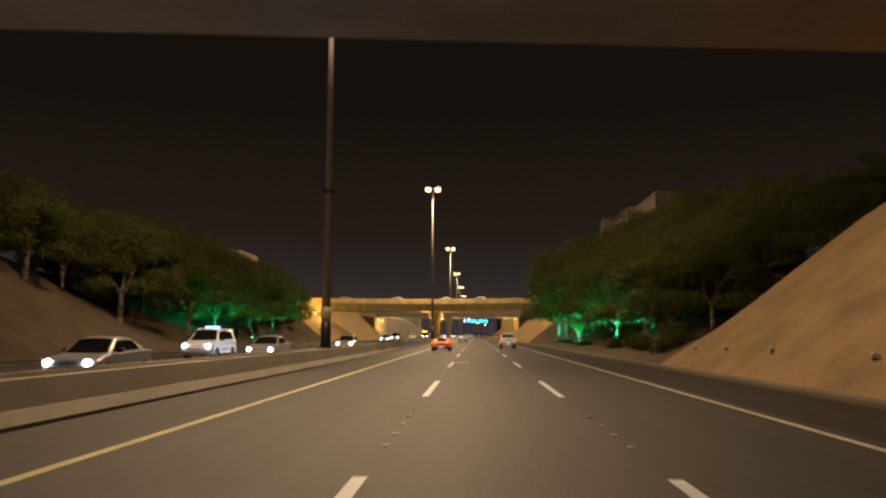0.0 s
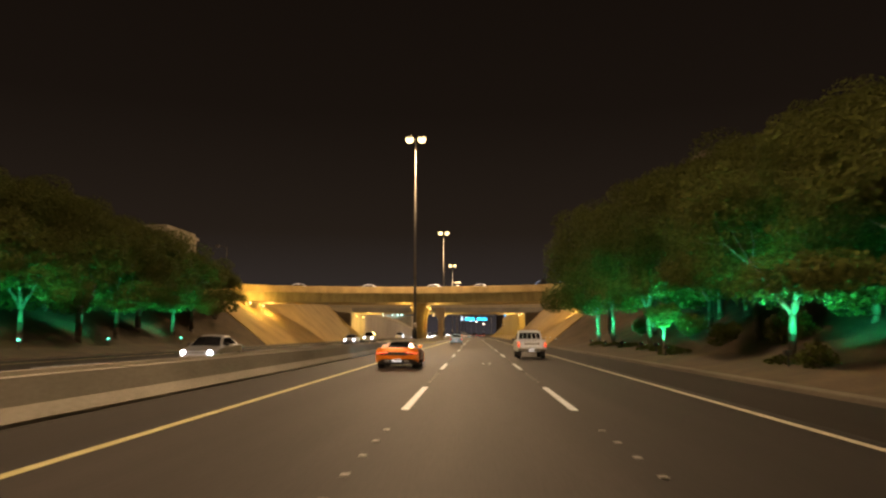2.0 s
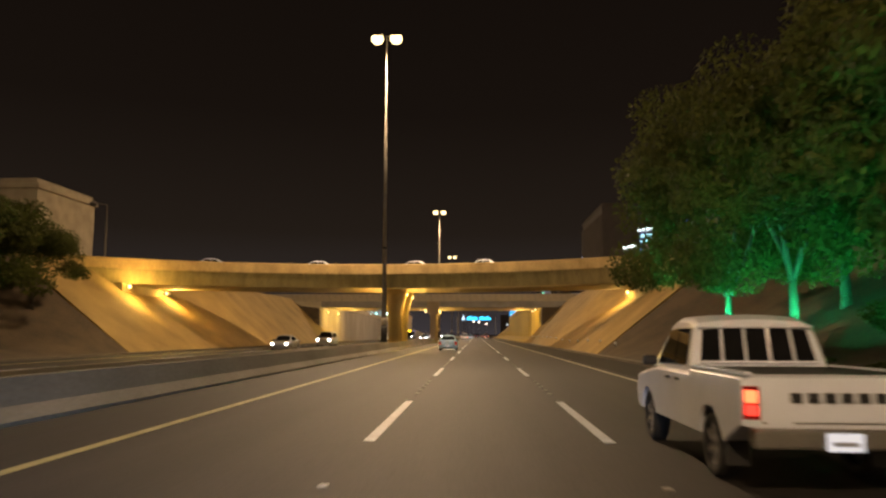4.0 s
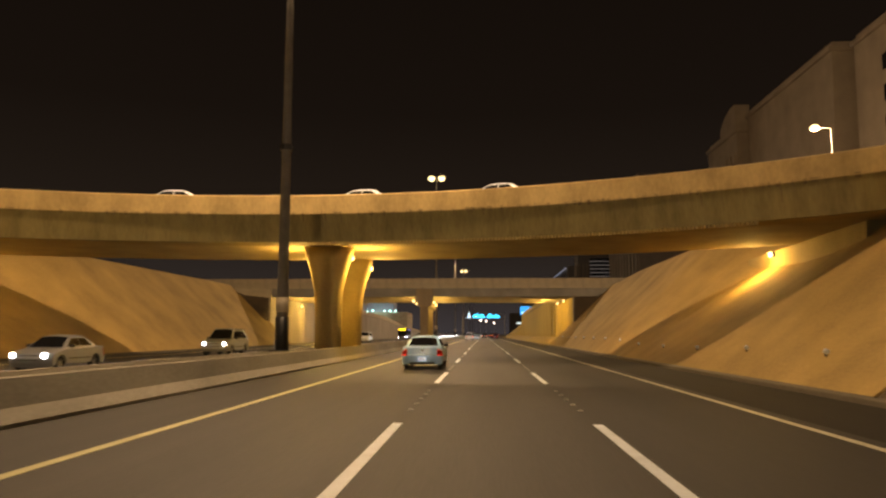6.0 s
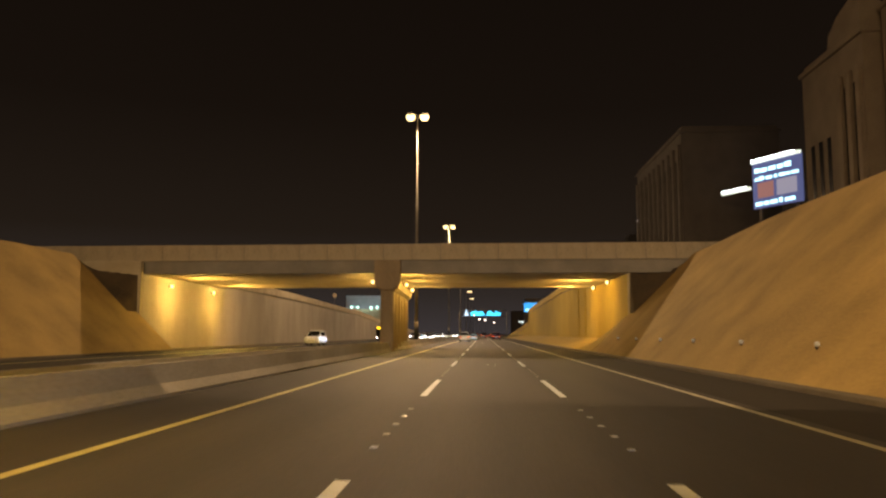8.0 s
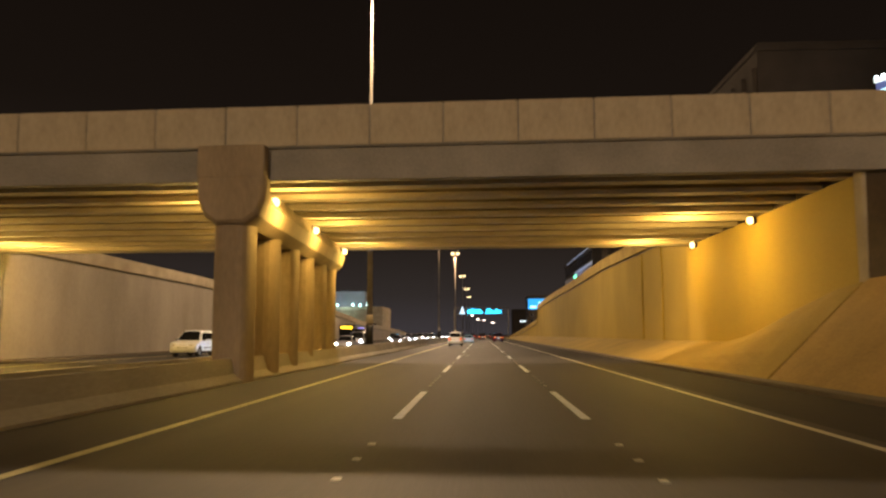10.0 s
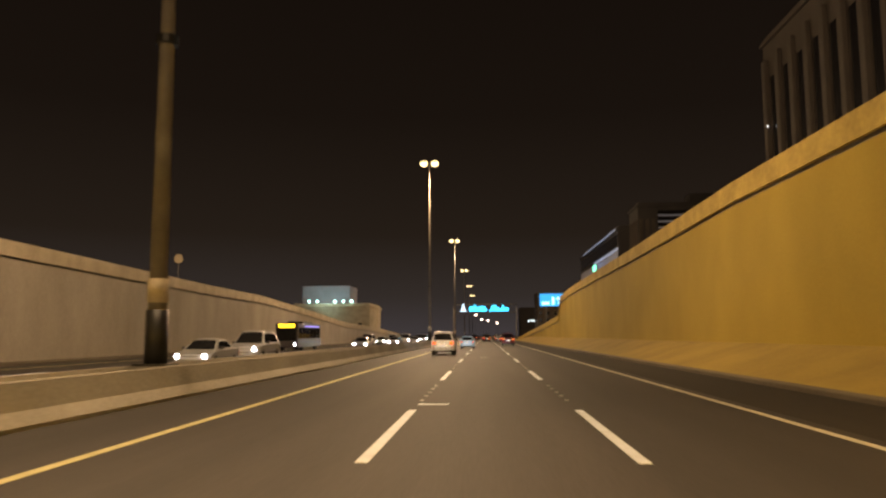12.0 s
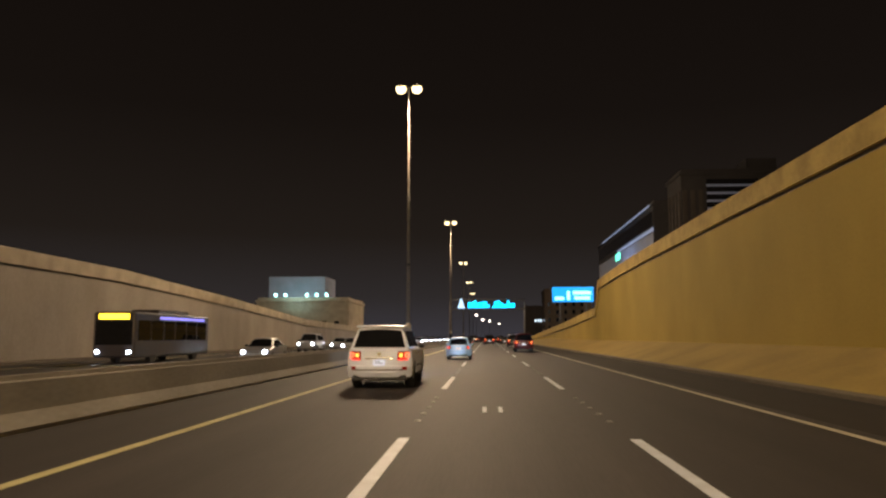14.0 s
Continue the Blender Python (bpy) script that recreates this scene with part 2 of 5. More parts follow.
def smooth01(a, b, v):
    u = min(max((v - a) / (b - a), 0.0), 1.0)
    return u * u * (3 - 2 * u)


# ---- lie of the land ----
TOE_R, TOE_L = 8.9, -27.2
WALL_R, WALL_L = 12.2, -30.4
BRIDGE_Y0, BRIDGE_Y1 = 202.0, 223.4


def along(pairs, v):
    return float(np.interp(v, [p[0] for p in pairs], [p[1] for p in pairs]))


TOP_R = [(0, 8.3), (138, 8.3), (154, 9.0), (186, 9.0), (200, 8.6), (240, 8.95), (256, 9.1), (283, 8.75), (298, 8.7), (330, 8.4), (345, 7.9), (348, 4.95), (383, 3.9), (509, 0.85), (560, 0.3)]
TOP_L = [(0, 8.3), (200, 8.3), (240, 8.0), (262, 7.85), (275, 7.6), (300, 7.2), (320, 7.1), (345, 6.2), (384, 4.5), (442, 3.8), (540, 0.5), (560, 0.3)]


def plateau(y, right=True):
    return max(along(TOP_R if right else TOP_L, y) - (1.3 if y > 200 else 0.0), -0.02) if y < 540 else -0.02


def rise(d, y, right=True):
    """Height of the ground d metres outside the foot of the bank."""
    if d <= 0:
        return -0.06
    top = plateau(y, right)
    paved = min((0.68 + 0.30 * smooth01(143, 158, y) + 0.12 * smooth01(60, 100, y) * (1 - smooth01(124, 136, y)) + 0.13 * (1 - smooth01(8, 40, y))) * d, top)
    if y > 540:
        return -0.06
    if y >= BRIDGE_Y0 and not right:
        return 0.06 if d < 3.34 else top
    if y >= BRIDGE_Y0:
        steep = 0.98 + (0.34 - 0.98) * smooth01(201, 217, y)
        return max(min(steep * d, top), 0.0) if d < 3.34 else top
    soft = min(0.16 * d if d < 4 else 0.64 + 0.5 * (d - 4), top)
    wood = (smooth01(9, 22, y) if right else smooth01(30, 52, y)) * (1 - smooth01(103, 114, y))
    return paved * (1 - wood) + soft * wood


D_LINES = [0, 0.5, 1, 2, 3, 3.33, 3.45, 4, 5, 6, 7, 7.6, 8.5, 9.3, 10, 11, 12, 12.6, 15, 20, 30, 50, 90, 200, 600, 2500]
Y_LINES = [-2500, -500, -120, -60, -30, -15, -5] + list(range(0, 200, 4)) + [200, 202, 204, 207, 210, 213, 216, 219, 228, 240, 260, 280, 300, 320, 340, 345, 348, 370, 390, 420, 460, 500, 530, 545, 600, 800, 1200, 2500]


def build_ground():
    xs = [TOE_L - d for d in reversed(D_LINES)] + [TOE_L + 1, -9.1, TOE_R - 1] + [TOE_R + d for d in D_LINES]
    bm = bmesh.new()
    grid = []
    for y in Y_LINES:
        row = []
        for x in xs:
            d = x - TOE_R if x > -9 else TOE_L - x
            z = rise(d, y, x > -9)
            wood = smooth01(14, 25, y) * (1 - smooth01(100, 114, y))
            if d > 3.6 and (wood > 0.9 or d > 14):
                z += 0.25 * noise.noise((x * 0.15, y * 0.15, 0))
            row.append(bm.verts.new((x, y, z)))
        grid.append(row)
    for a, b in zip(grid, grid[1:]):
        for i in range(len(xs) - 1):
            bm.faces.new((a[i], a[i + 1], b[i + 1], b[i]))
    bm.normal_update()
    return tagged(part("ground", bm, SOIL, smooth=True), "dry sandy ground rising to street level beside the sunken road", "ground", kind="structure")


build_ground()


def slope_paving(y0, y1, right, reach, material=PAVING, label="sand-coloured concrete paving on the sloping bank"):
    """A paved bank: a slab that follows the land, 9 cm thick."""
    ys = [y0] + [y for y in Y_LINES if y0 + 0.3 < y < y1 - 0.3] + [y1]
    ds = [0.02] + [d for d in D_LINES if 0 < d < (3.31 if reach < 4 else 13)] + ([3.31] if reach < 4 else [])
    bm = bmesh.new()
    sgn, toe = (1, TOE_R) if right else (-1, TOE_L)

    def ring(y):
        over = [(toe + sgn * d, y, rise(d, y, right) + 0.05) for d in ds]
        return over + [(x, yy, z - 0.35) for x, yy, z in reversed(over)]

    sweep(bm, ring, ys)
    return tagged(part("slope_paving", bm, TOE_PAVING if reach < 4 else material), label, "slope", kind="structure")


for right in (True, False):
    slope_paving(-60, 13.5, right, 9, EARTH_BANK, "bare brown earth on the sloping bank")
    slope_paving(113.2, 201.9, right, 9)
slope_paving(202.1, 480, True, 3.3)

# ---- carriageways ----
ROAD_Y0, ROAD_Y1 = -160.0, 885.0
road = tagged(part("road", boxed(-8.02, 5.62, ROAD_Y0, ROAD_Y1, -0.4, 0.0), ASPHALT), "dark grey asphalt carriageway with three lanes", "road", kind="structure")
shoulder = tagged(part("shoulder", boxed(5.62, 8.4, ROAD_Y0, ROAD_Y1, -0.4, -0.003), ASPHALT_SHOULDER), "darker dusty asphalt shoulder beside the lanes", "road shoulder", kind="structure")
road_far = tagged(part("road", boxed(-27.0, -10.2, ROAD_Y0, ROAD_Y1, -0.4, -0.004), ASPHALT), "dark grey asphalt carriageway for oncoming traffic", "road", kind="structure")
# low kerb and gutter strip at the outer edge
for x0, x1 in ((8.4, 8.92), (-27.22, -27.0)):
    tagged(part("kerb", boxed(x0, x1, ROAD_Y0, 540, -0.3, 0.13, bevel=0.03), KERB), "dusty concrete kerb at the edge of the road", "kerb", kind="structure")

yellow = boxed(-0.09, 0.09, ROAD_Y0, ROAD_Y1, 0.0, 0.005)
first = part("edge_line", yellow, PAINT_YELLOW, road)
first.location.x = -5.5
pale = part("edge_line", boxed(-0.075, 0.075, ROAD_Y0, ROAD_Y1, 0.0, 0.005), PAINT_CREAM, road)
pale.location.x = 5.24
for x, parent in ((-12.6, road_far), (-24.0, road_far)):
    ob = new("edge_line", first.data)
    ob.location.x, ob.parent = x, parent

dash = part("lane_dash", boxed(-0.085, 0.085, -6.8, 0, 0.0, 0.005), PAINT_WHITE, road)
dash.location = (-1.75, -36, 0)
stud = part("road_stud", boxed(-0.05, 0.05, -0.075, 0.075, 0.0, 0.018, bevel=0.006), STUD, road)
stud.location = (-1.75, -36 + 2.4, 0)
for n in range(-2, 34):
    for x, parent in ((-1.75, road), (1.75, road), (-16.4, road_far), (-20.2, road_far)):
        if (n, x) != (-2, -1.75):
            ob = new("lane_dash", dash.data)
            ob.location, ob.parent = (x, 18 * n, 0), parent
        if x > -10 and n < 17:
            for k in range(5):
                if (n, x, k) != (-2, -1.75, 0):
                    ob = new("road_stud", stud.data)
                    ob.location, ob.parent = (x, 18 * n + 2.4 + 1.35 * k, 0), road

# ---- median: a stepped concrete barrier on both faces, filled between ----
def median():
    bm = bmesh.new()
    half = [(-8.0, -0.1), (-8.0, 0.075), (-8.20, 0.31), (-8.33, 0.80), (-8.50, 0.80), (-8.52, 0.70)]
    outline = half + [(2 * POLE_X - x, z) for x, z in reversed(half)]
    sweep(bm, lambda y: [(x, y, z) for x, z in outline], [ROAD_Y0 + 40 * i for i in range(27)])
    return tagged(part("median_barrier", bm, BARRIER_CONCRETE), "stepped grey concrete barrier filled between two faces", "barrier", kind="structure")


median()

# ---- retaining walls ----
def retaining_wall(right):
    face, sgn, tops = (WALL_R, 1, TOP_R) if right else (WALL_L, -1, TOP_L)
    ys = [BRIDGE_Y1 + 0.3, 240, 256, 283, 300, 320, 332, 345, 348, 365, 384, 420, 460, 500, 515]
    wall_ = bmesh.new()
    sweep(wall_, lambda y: [(face, y, -0.3), (face, y, along(tops, y) - 1.2), (face + sgn * 0.5, y, along(tops, y) - 1.2), (face + sgn * 0.5, y, -0.3)], ys)
    w = tagged(part("wall_east" if right else "wall_west", wall_, WALL_PLASTER if right else WALL_GREY), "tall mustard-coloured retaining wall with a projecting coping" if right else "tall grey concrete retaining wall with a projecting coping", "wall", kind="structure")
    # shadow line of the overhang, put in as a strip of darker concrete
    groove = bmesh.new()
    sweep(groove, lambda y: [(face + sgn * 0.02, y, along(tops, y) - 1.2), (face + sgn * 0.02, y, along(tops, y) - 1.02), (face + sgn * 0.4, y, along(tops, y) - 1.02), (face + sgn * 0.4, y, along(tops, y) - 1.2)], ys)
    part("groove", groove, CONCRETE_DARK, w, "groove below the coping, darkened for the overhang's shadow")
    cope = bmesh.new()
    sweep(cope, lambda y: [(face - sgn * 0.12, y, along(tops, y) - 1.02), (face - sgn * 0.12, y, along(tops, y) - 0.05), (face - sgn * 0.05, y, along(tops, y)), (face + sgn * 0.4, y, along(tops, y)), (face + sgn * 0.4, y, along(tops, y) - 1.02)], ys)
    part("coping", cope, COPING if right else CONCRETE_LIGHT, w, "paler concrete coping")
    # pilaster strips by the bridge
    for y in (229.5, 236.0) if right else ():
        part("pilaster", boxed(face - sgn * 0.09 if sgn > 0 else face, face if sgn > 0 else face + 0.09, y, y + 0.5, 0.9, along(tops, y) - 1.22), WALL_PLASTER, w)
    return w


for right in (True, False):
    retaining_wall(right)

# ---- straight bridge on girders ----
def straight_bridge():
    b = thing("girder_bridge", "concrete girder bridge with panelled parapet and amber lights", "bridge", m=pose(0, 212.7, 0, 0, 0, -2.0))
    y0, y1 = -10.8, 10.8
    x0, x1 = -52.0, 34.0
    part("deck", boxed(x0, x1, y0, y1, 7.7, 8.0), CONCRETE, b)
    for yy in (y0, y1 - 0.35):
        part("edge_beam", boxed(x0, x1, yy - 0.05, yy + 0.4, 6.78, 7.9, bevel=0.03), CONCRETE_DARK, b, "weathered grey edge beam")
    for i in range(9):
        y = y0 + 1.5 + 2.33 * i
        bm = bmesh.new()
        beam = [(-0.3, 6.78), (0.3, 6.78), (0.3, 6.98), (0.1, 7.1), (0.1, 7.45), (0.45, 7.58), (0.45, 7.7), (-0.45, 7.7), (-0.45, 7.58), (-0.1, 7.45), (-0.1, 7.1), (-0.3, 6.98)]
        sweep(bm, lambda x: [(x, y + u, z) for u, z in beam], [x0, -9, x1])
        part("girder", bm, CONCRETE, b)
    # parapets from panels with open joints
    panel = None
    for yy in (y0 - 0.22, y1 + 0.02):
        for i in range(34):
            x = x0 + 1.0 + 2.5 * i
            if panel is None:
                panel = part("parapet_panel", boxed(0.02, 2.47, 0, 0.2, 7.95, 9.35, bevel=0.02), PARAPET_PALE, b)
                ob = panel
            else:
                ob = new("parapet_panel", panel.data)
                ob.parent = b
            ob.location = (x, yy, 0)
        part("parapet_core", boxed(x0, x1, yy + 0.05, yy + 0.16, 7.9, 9.31), CONCRETE_DARK, b)
    # pier: columns under a long cap with rounded ends, a little askew to the deck
    def axis(y):
        return -8.86 - 0.068 * y

    cap = bmesh.new()
    # its sides lean in towards the top, but for the blunt upright front end
    lean = [(-0.62, 6.78), (-1.04, 6.05), (-0.9, 5.5), (-0.5, 5.18), (0.5, 5.18), (0.9, 5.5), (1.04, 6.05), (0.62, 6.78)]
    blunt = [(-1.2, 6.78), (-1.2, 6.1), (-0.95, 5.5), (-0.5, 5.18), (0.5, 5.18), (0.95, 5.5), (1.2, 6.1), (1.2, 6.78)]

    def ring(s):
        y, k = s
        return [(axis(y) + x * (0.35 + 0.65 * k), y, 6.78 - (6.78 - z) * (0.35 + 0.65 * k)) for x, z in (blunt if y < -10.8 else lean)]

    sweep(cap, ring, [(-11.62, 0.82), (-11.52, 0.92), (-11.35, 0.98), (-10.9, 1.0), (-10.4, 1.0), (0, 1.0), (7.7, 1.0), (8.1, 0.88), (8.4, 0.66), (8.65, 0.34), (8.75, 0.0)])
    part("pier_cap", cap, PIER_SHADED, b)
    part("pier_head", boxed(axis(-11.2) - 1.16, axis(-11.2) + 1.16, -11.6, -11.06, 6.74, 7.9, bevel=0.08), PIER_SHADED, b, "pier head in front of the edge beam")
    col = None
    for y in (-10.7, -7.0, -3.4, 0.2, 3.8, 6.9):
        if col is None:
            bm = bmesh.new()
            sweep(bm, lambda z: [(0.6 * math.copysign(abs(math.cos(a)) ** 0.5, math.cos(a)), 0.7 * math.copysign(abs(math.sin(a)) ** 0.5, math.sin(a)), z) for a in [math.tau * (k + 0.5) / 16 for k in range(16)]], [0.0, 3.0, 5.6])
            col = part("column", bm, PIER_SHADED, b)
            ob = col
        else:
            ob = new("column", col.data)
            ob.parent = b
        ob.location = (axis(y), y, 0)
    # abutment walls and cheeks
    for face, sgn in ((WALL_R, 1), (WALL_L, -1)):
        a, c = sorted((face, face + sgn * 1.2))
        part("abutment", boxed(a, c, y0 + 0.5, y1 + 0.35, -0.2, 6.76), WALL_PLASTER if sgn > 0 else WALL_GREY, b, "plastered abutment wall").matrix_basis = pose(0, 0, 0, 0, 0, 2.0)
        a, c = sorted((face - sgn * 0.02, face + sgn * 9))
        part("cheek_wall", boxed(a, c, y0 - 0.12, y0 + 0.45, -0.2, 7.88, bevel=0.03), CONCRETE, b, "grey concrete wing wall").matrix_basis = pose(0, 0, 0, 0, 0, 2.0)
    return b


straight_bridge()

# ---- curved bridge ----
ARC = (-11.0, 94.3)


def arc(r, a, z):
    return (ARC[0] + r * math.sin(a), ARC[1] + r * math.cos(a), z)


STAIN = mat("drip_stain", (0.27, 0.205, 0.105), 0.9, second=(0.15, 0.115, 0.058), scale=3)


def curved_bridge():
    b = thing("curved_bridge", "curved concrete box-girder bridge with a plain parapet and flared pier", "bridge")
    turns = [radians(-62 + 2 * i) for i in range(63)]
    shape = [(40.2, 7.65), (40.2, 7.88), (52.4, 7.88), (52.4, 7.65), (51.4, 7.5), (51.0, 6.5), (42.4, 6.5), (40.9, 6.8), (40.45, 7.4)]
    bm = bmesh.new()
    sweep(bm, lambda a: [arc(r, a, z) for r, z in shape], turns)
    part("box_girder", bm, CONCRETE_WARM, b)
    fascia = bmesh.new()
    sweep(fascia, lambda a: [arc(r, a, z) for r, z in ((40.0, 7.92), (40.4, 7.92), (40.8, 6.46), (40.35, 6.46))], turns)
    part("fascia", fascia, FASCIA, b, "stained olive-grey fascia")
    for r in (40.0, 52.2):
        bm = bmesh.new()
        sweep(bm, lambda a: [arc(q, a, z) for q, z in ((r - 0.06, 7.90), (r - 0.04, 8.88), (r + 0.05, 8.94), (r + 0.22, 8.94), (r + 0.28, 7.90))], turns)
        part("parapet", bm, PARAPET, b, "pale parapet with weather streaks")
    # dark drips and broken edges where the parapet meets the fascia
    rr = random.Random(21)
    stains = bmesh.new()
    for i in range(230):
        a = radians(-40 + 80 * rr.random())
        da = radians(rr.uniform(0.05, 0.3))
        drop = rr.uniform(0.03, 0.14) if i < 180 else rr.uniform(0.25, 0.8)
        if i >= 180:
            da *= 0.3
        z0, z1 = 7.94 + rr.uniform(0, 0.06), 7.93 - drop

        def skin(z, lift):
            return (39.93 if z > 7.92 else 40.0 + 0.35 * (7.92 - z) / 1.46) - lift

        low = [(a, z1 + rr.uniform(0, 0.04)), (a + da * 0.5, z1 - 0.03), (a + da, z1 + rr.uniform(0, 0.05))]
        ring = [(a, z0), (a + da, z0)] + low[::-1]
        front = [stains.verts.new(arc(skin(z, 0.012), t, z)) for t, z in ring]
        stains.faces.new(front)
    tagged(part("drip_stains", stains, STAIN, b), "dark drip stains below the parapet", kind="stuff")
    # row of drip blocks under the near edge
    block = None
    for i in range(124):
        a = radians(2 + 0.26 * i)
        if block is None:
            block = part("drip_block", boxed(-0.045, 0.045, -0.09, 0.09, -0.15, 0.0), CONCRETE_WARM, b)
            ob = block
        else:
            ob = new("drip_block", block.data)
            ob.parent = b
        ob.matrix_basis = Matrix.Translation(arc(40.45, a, 6.46)) @ Matrix.Rotation(-a, 4, "Z")
    col = None
    for y in (137.9, 145.3):
        if col is None:
            bm = bmesh.new()
            hs = [(0.0, 0.72), (2.6, 0.72), (4.0, 0.8), (5.0, 1.0), (5.8, 1.25), (6.52, 1.42)]

            def ring(s):
                z, w = s
                return [(POLE_X + w * math.copysign(abs(math.cos(t)) ** 0.6, math.cos(t)), (0.7 + 0.35 * (w - 0.72)) * math.copysign(abs(math.sin(t)) ** 0.6, math.sin(t)), z) for t in [math.tau * (k + 0.5) / 16 for k in range(16)]]

            sweep(bm, ring, hs)
            col = part("column", bm, CONCRETE_WARM, b, smooth=True)
            ob = col
        else:
            ob = new("column", col.data)
            ob.parent = b
        ob.location.y = y
    for (xa, ya), (xb, yb), sgn in (((16.3, 128.0), (17.35, 146.0), 1), ((-34.4, 126.5), (-36.0, 142.5), -1)):
        bm = bmesh.new()
        slab_ = [(xa, ya), (xb, yb), (xb + 3 * sgn, yb), (xa + 3 * sgn, ya)]
        sweep(bm, lambda z: [(x, y, z) for x, y in slab_], [3.0, 6.5])
        part("abutment", bm, CONCRETE_WARM, b)
    # solid end blocks beyond the abutments, and bearing stubs beside them
    for lo, hi in ((44.6, 61.5), (-61.5, -44.6)):
        bm = bmesh.new()
        ends = [radians(lo + (hi - lo) * k / 8) for k in range(9)]
        sweep(bm, lambda a: [arc(q, a, z) for q, z in ((39.88, 3.0), (39.88, 7.93), (52.46, 7.93), (52.46, 3.0))], ends)
        part("wing_wall", bm, CONCRETE_WARM, b, "plain plastered end block")
    for turn, r in ((42.2, 42.0), (40.6, 45.5), (-42.2, 42.0), (-40.6, 45.5)):
        x, y, _ = arc(r, radians(turn), 0)
        part("bearing_stub", boxed(x - 0.55, x + 0.55, y - 0.55, y + 0.55, 3.2, 6.49, bevel=0.05), CONCRETE_WARM, b, "short bearing block under the deck")
    return b


curved_bridge()

# ---- bridge that the drive starts under ----
def first_bridge():
    b = thing("overpass_bridge", "grey concrete overpass above the start of the road", "bridge", m=pose(0, -21.5, 0, 0, 0, 6.0))
    bm = bmesh.new()
    shape = [(-9, 6.9), (8.2, 6.9), (8.9, 7.5), (8.9, 8.1), (-9.7, 8.1), (-9.7, 7.5)]
    sweep(bm, lambda x: [(x, y, z + 0.0) for y, z in shape], [-52, -30, -9, 12, 34])
    part("deck", bm, CONCRETE, b)
    for y in (-9.9, 8.75):
        part("parapet", boxed(-52, 34, y, y + 0.25, 7.9, 9.1, bevel=0.03), CONCRETE_LIGHT, b)
    part("column", boxed(POLE_X - 0.7, POLE_X + 0.7, -4, 4, 0.0, 6.9, bevel=0.3), CONCRETE, b)
    for x0, x1 in ((15.5, 18), (-36, -33.5)):
        part("abutment", boxed(x0, x1, -8.6, 8.0, 4.0, 6.9), CONCRETE, b)
    return b


first_bridge()

# ---- lamp posts ----
def lamp_post():
    p = thing("street_lamp", "tall tapered steel lamp post with two amber heads on the median", "street lamp", "lamp posts on the median", m=pose(POLE_X, POLE_Y[0], 0.8))
    h = POLE_H - 0.8
    part("pole", rod(bmesh.new(), (0, 0, 0), (0, 0, h), 0.26, 0.065, 14), POLE_PAINT, p, smooth=True)
    part("base_plate", boxed(-0.45, 0.45, -0.45, 0.45, 0, 0.06, bevel=0.015), DARK_METAL, p)
    part("base_sleeve", rod(bmesh.new(), (0, 0, 0.06), (0, 0, 1.5), 0.31, 0.30, 14), DARK_METAL, p, "dark painted sleeve", smooth=True)
    part("band", rod(bmesh.new(), (0, 0, 1.7), (0, 0, 2.35), 0.285, 0.28, 14), CONCRETE_LIGHT, p, "pale band round the pole", smooth=True)
    part("bracket_ring", rod(bmesh.new(), (0, 0, 9.0), (0, 0, 9.25), 0.30, 0.30, 12), DARK_METAL, p)
    part("arm", rod(bmesh.new(), (-1.0, 0, h), (1.0, 0, h), 0.06, 0.06, 8), POLE_PAINT, p)
    for s in (-1, 1):
        bm = bmesh.new()
        bmesh.ops.create_uvsphere(bm, u_segments=14, v_segments=8, radius=0.62, matrix=Matrix.Translation((s * 0.95, 0, h + 0.06)) @ Matrix.Diagonal((0.8, 1.2, 0.36, 1)))
        hood = part("head", bm, DARK_METAL, p, smooth=True)
        # lens drawn oversized, so part of its glare is in the shape
        bm = bmesh.new()
        bmesh.ops.create_uvsphere(bm, u_segments=14, v_segments=8, radius=0.66, matrix=Matrix.Translation((s * 0.95, 0, h - 0.2)) @ Matrix.Diagonal((0.95, 1.0, 0.85, 1)))
        part("lens", bm, LAMP_GLOW, hood, "glowing amber lens", smooth=True)
    return p


post = lamp_post()
for py in POLE_Y[1:]:
    copy_thing(post, pose(POLE_X - (0.4 if py > 300 else 0.0), py, 0.8))


def wall_light(x, y, z, facing):
    w = thing("wall_light", "round amber bulkhead light under the bridge", "wall light", "amber lights under the bridges", m=pose(x, y, z))
    part("housing", rod(bmesh.new(), (-0.16 * facing, 0, 0.02), (0, 0, 0), 0.17, 0.15, 12), DARK_METAL, w)
    bm = bmesh.new()
    bmesh.ops.create_uvsphere(bm, u_segments=12, v_segments=8, radius=0.17, matrix=Matrix.Translation((0.05 * facing, 0, 0)))
    part("bulb", bm, AMBER_GLOW, w, "glowing amber bulb", smooth=True)


for lx, ly, lz in CURVED_LIGHTS + STRAIGHT_LIGHTS:
    wall_light(lx, ly, lz, 1 if abs(lx - POLE_X) < 3 and lx > POLE_X or lx < -20 else -1)


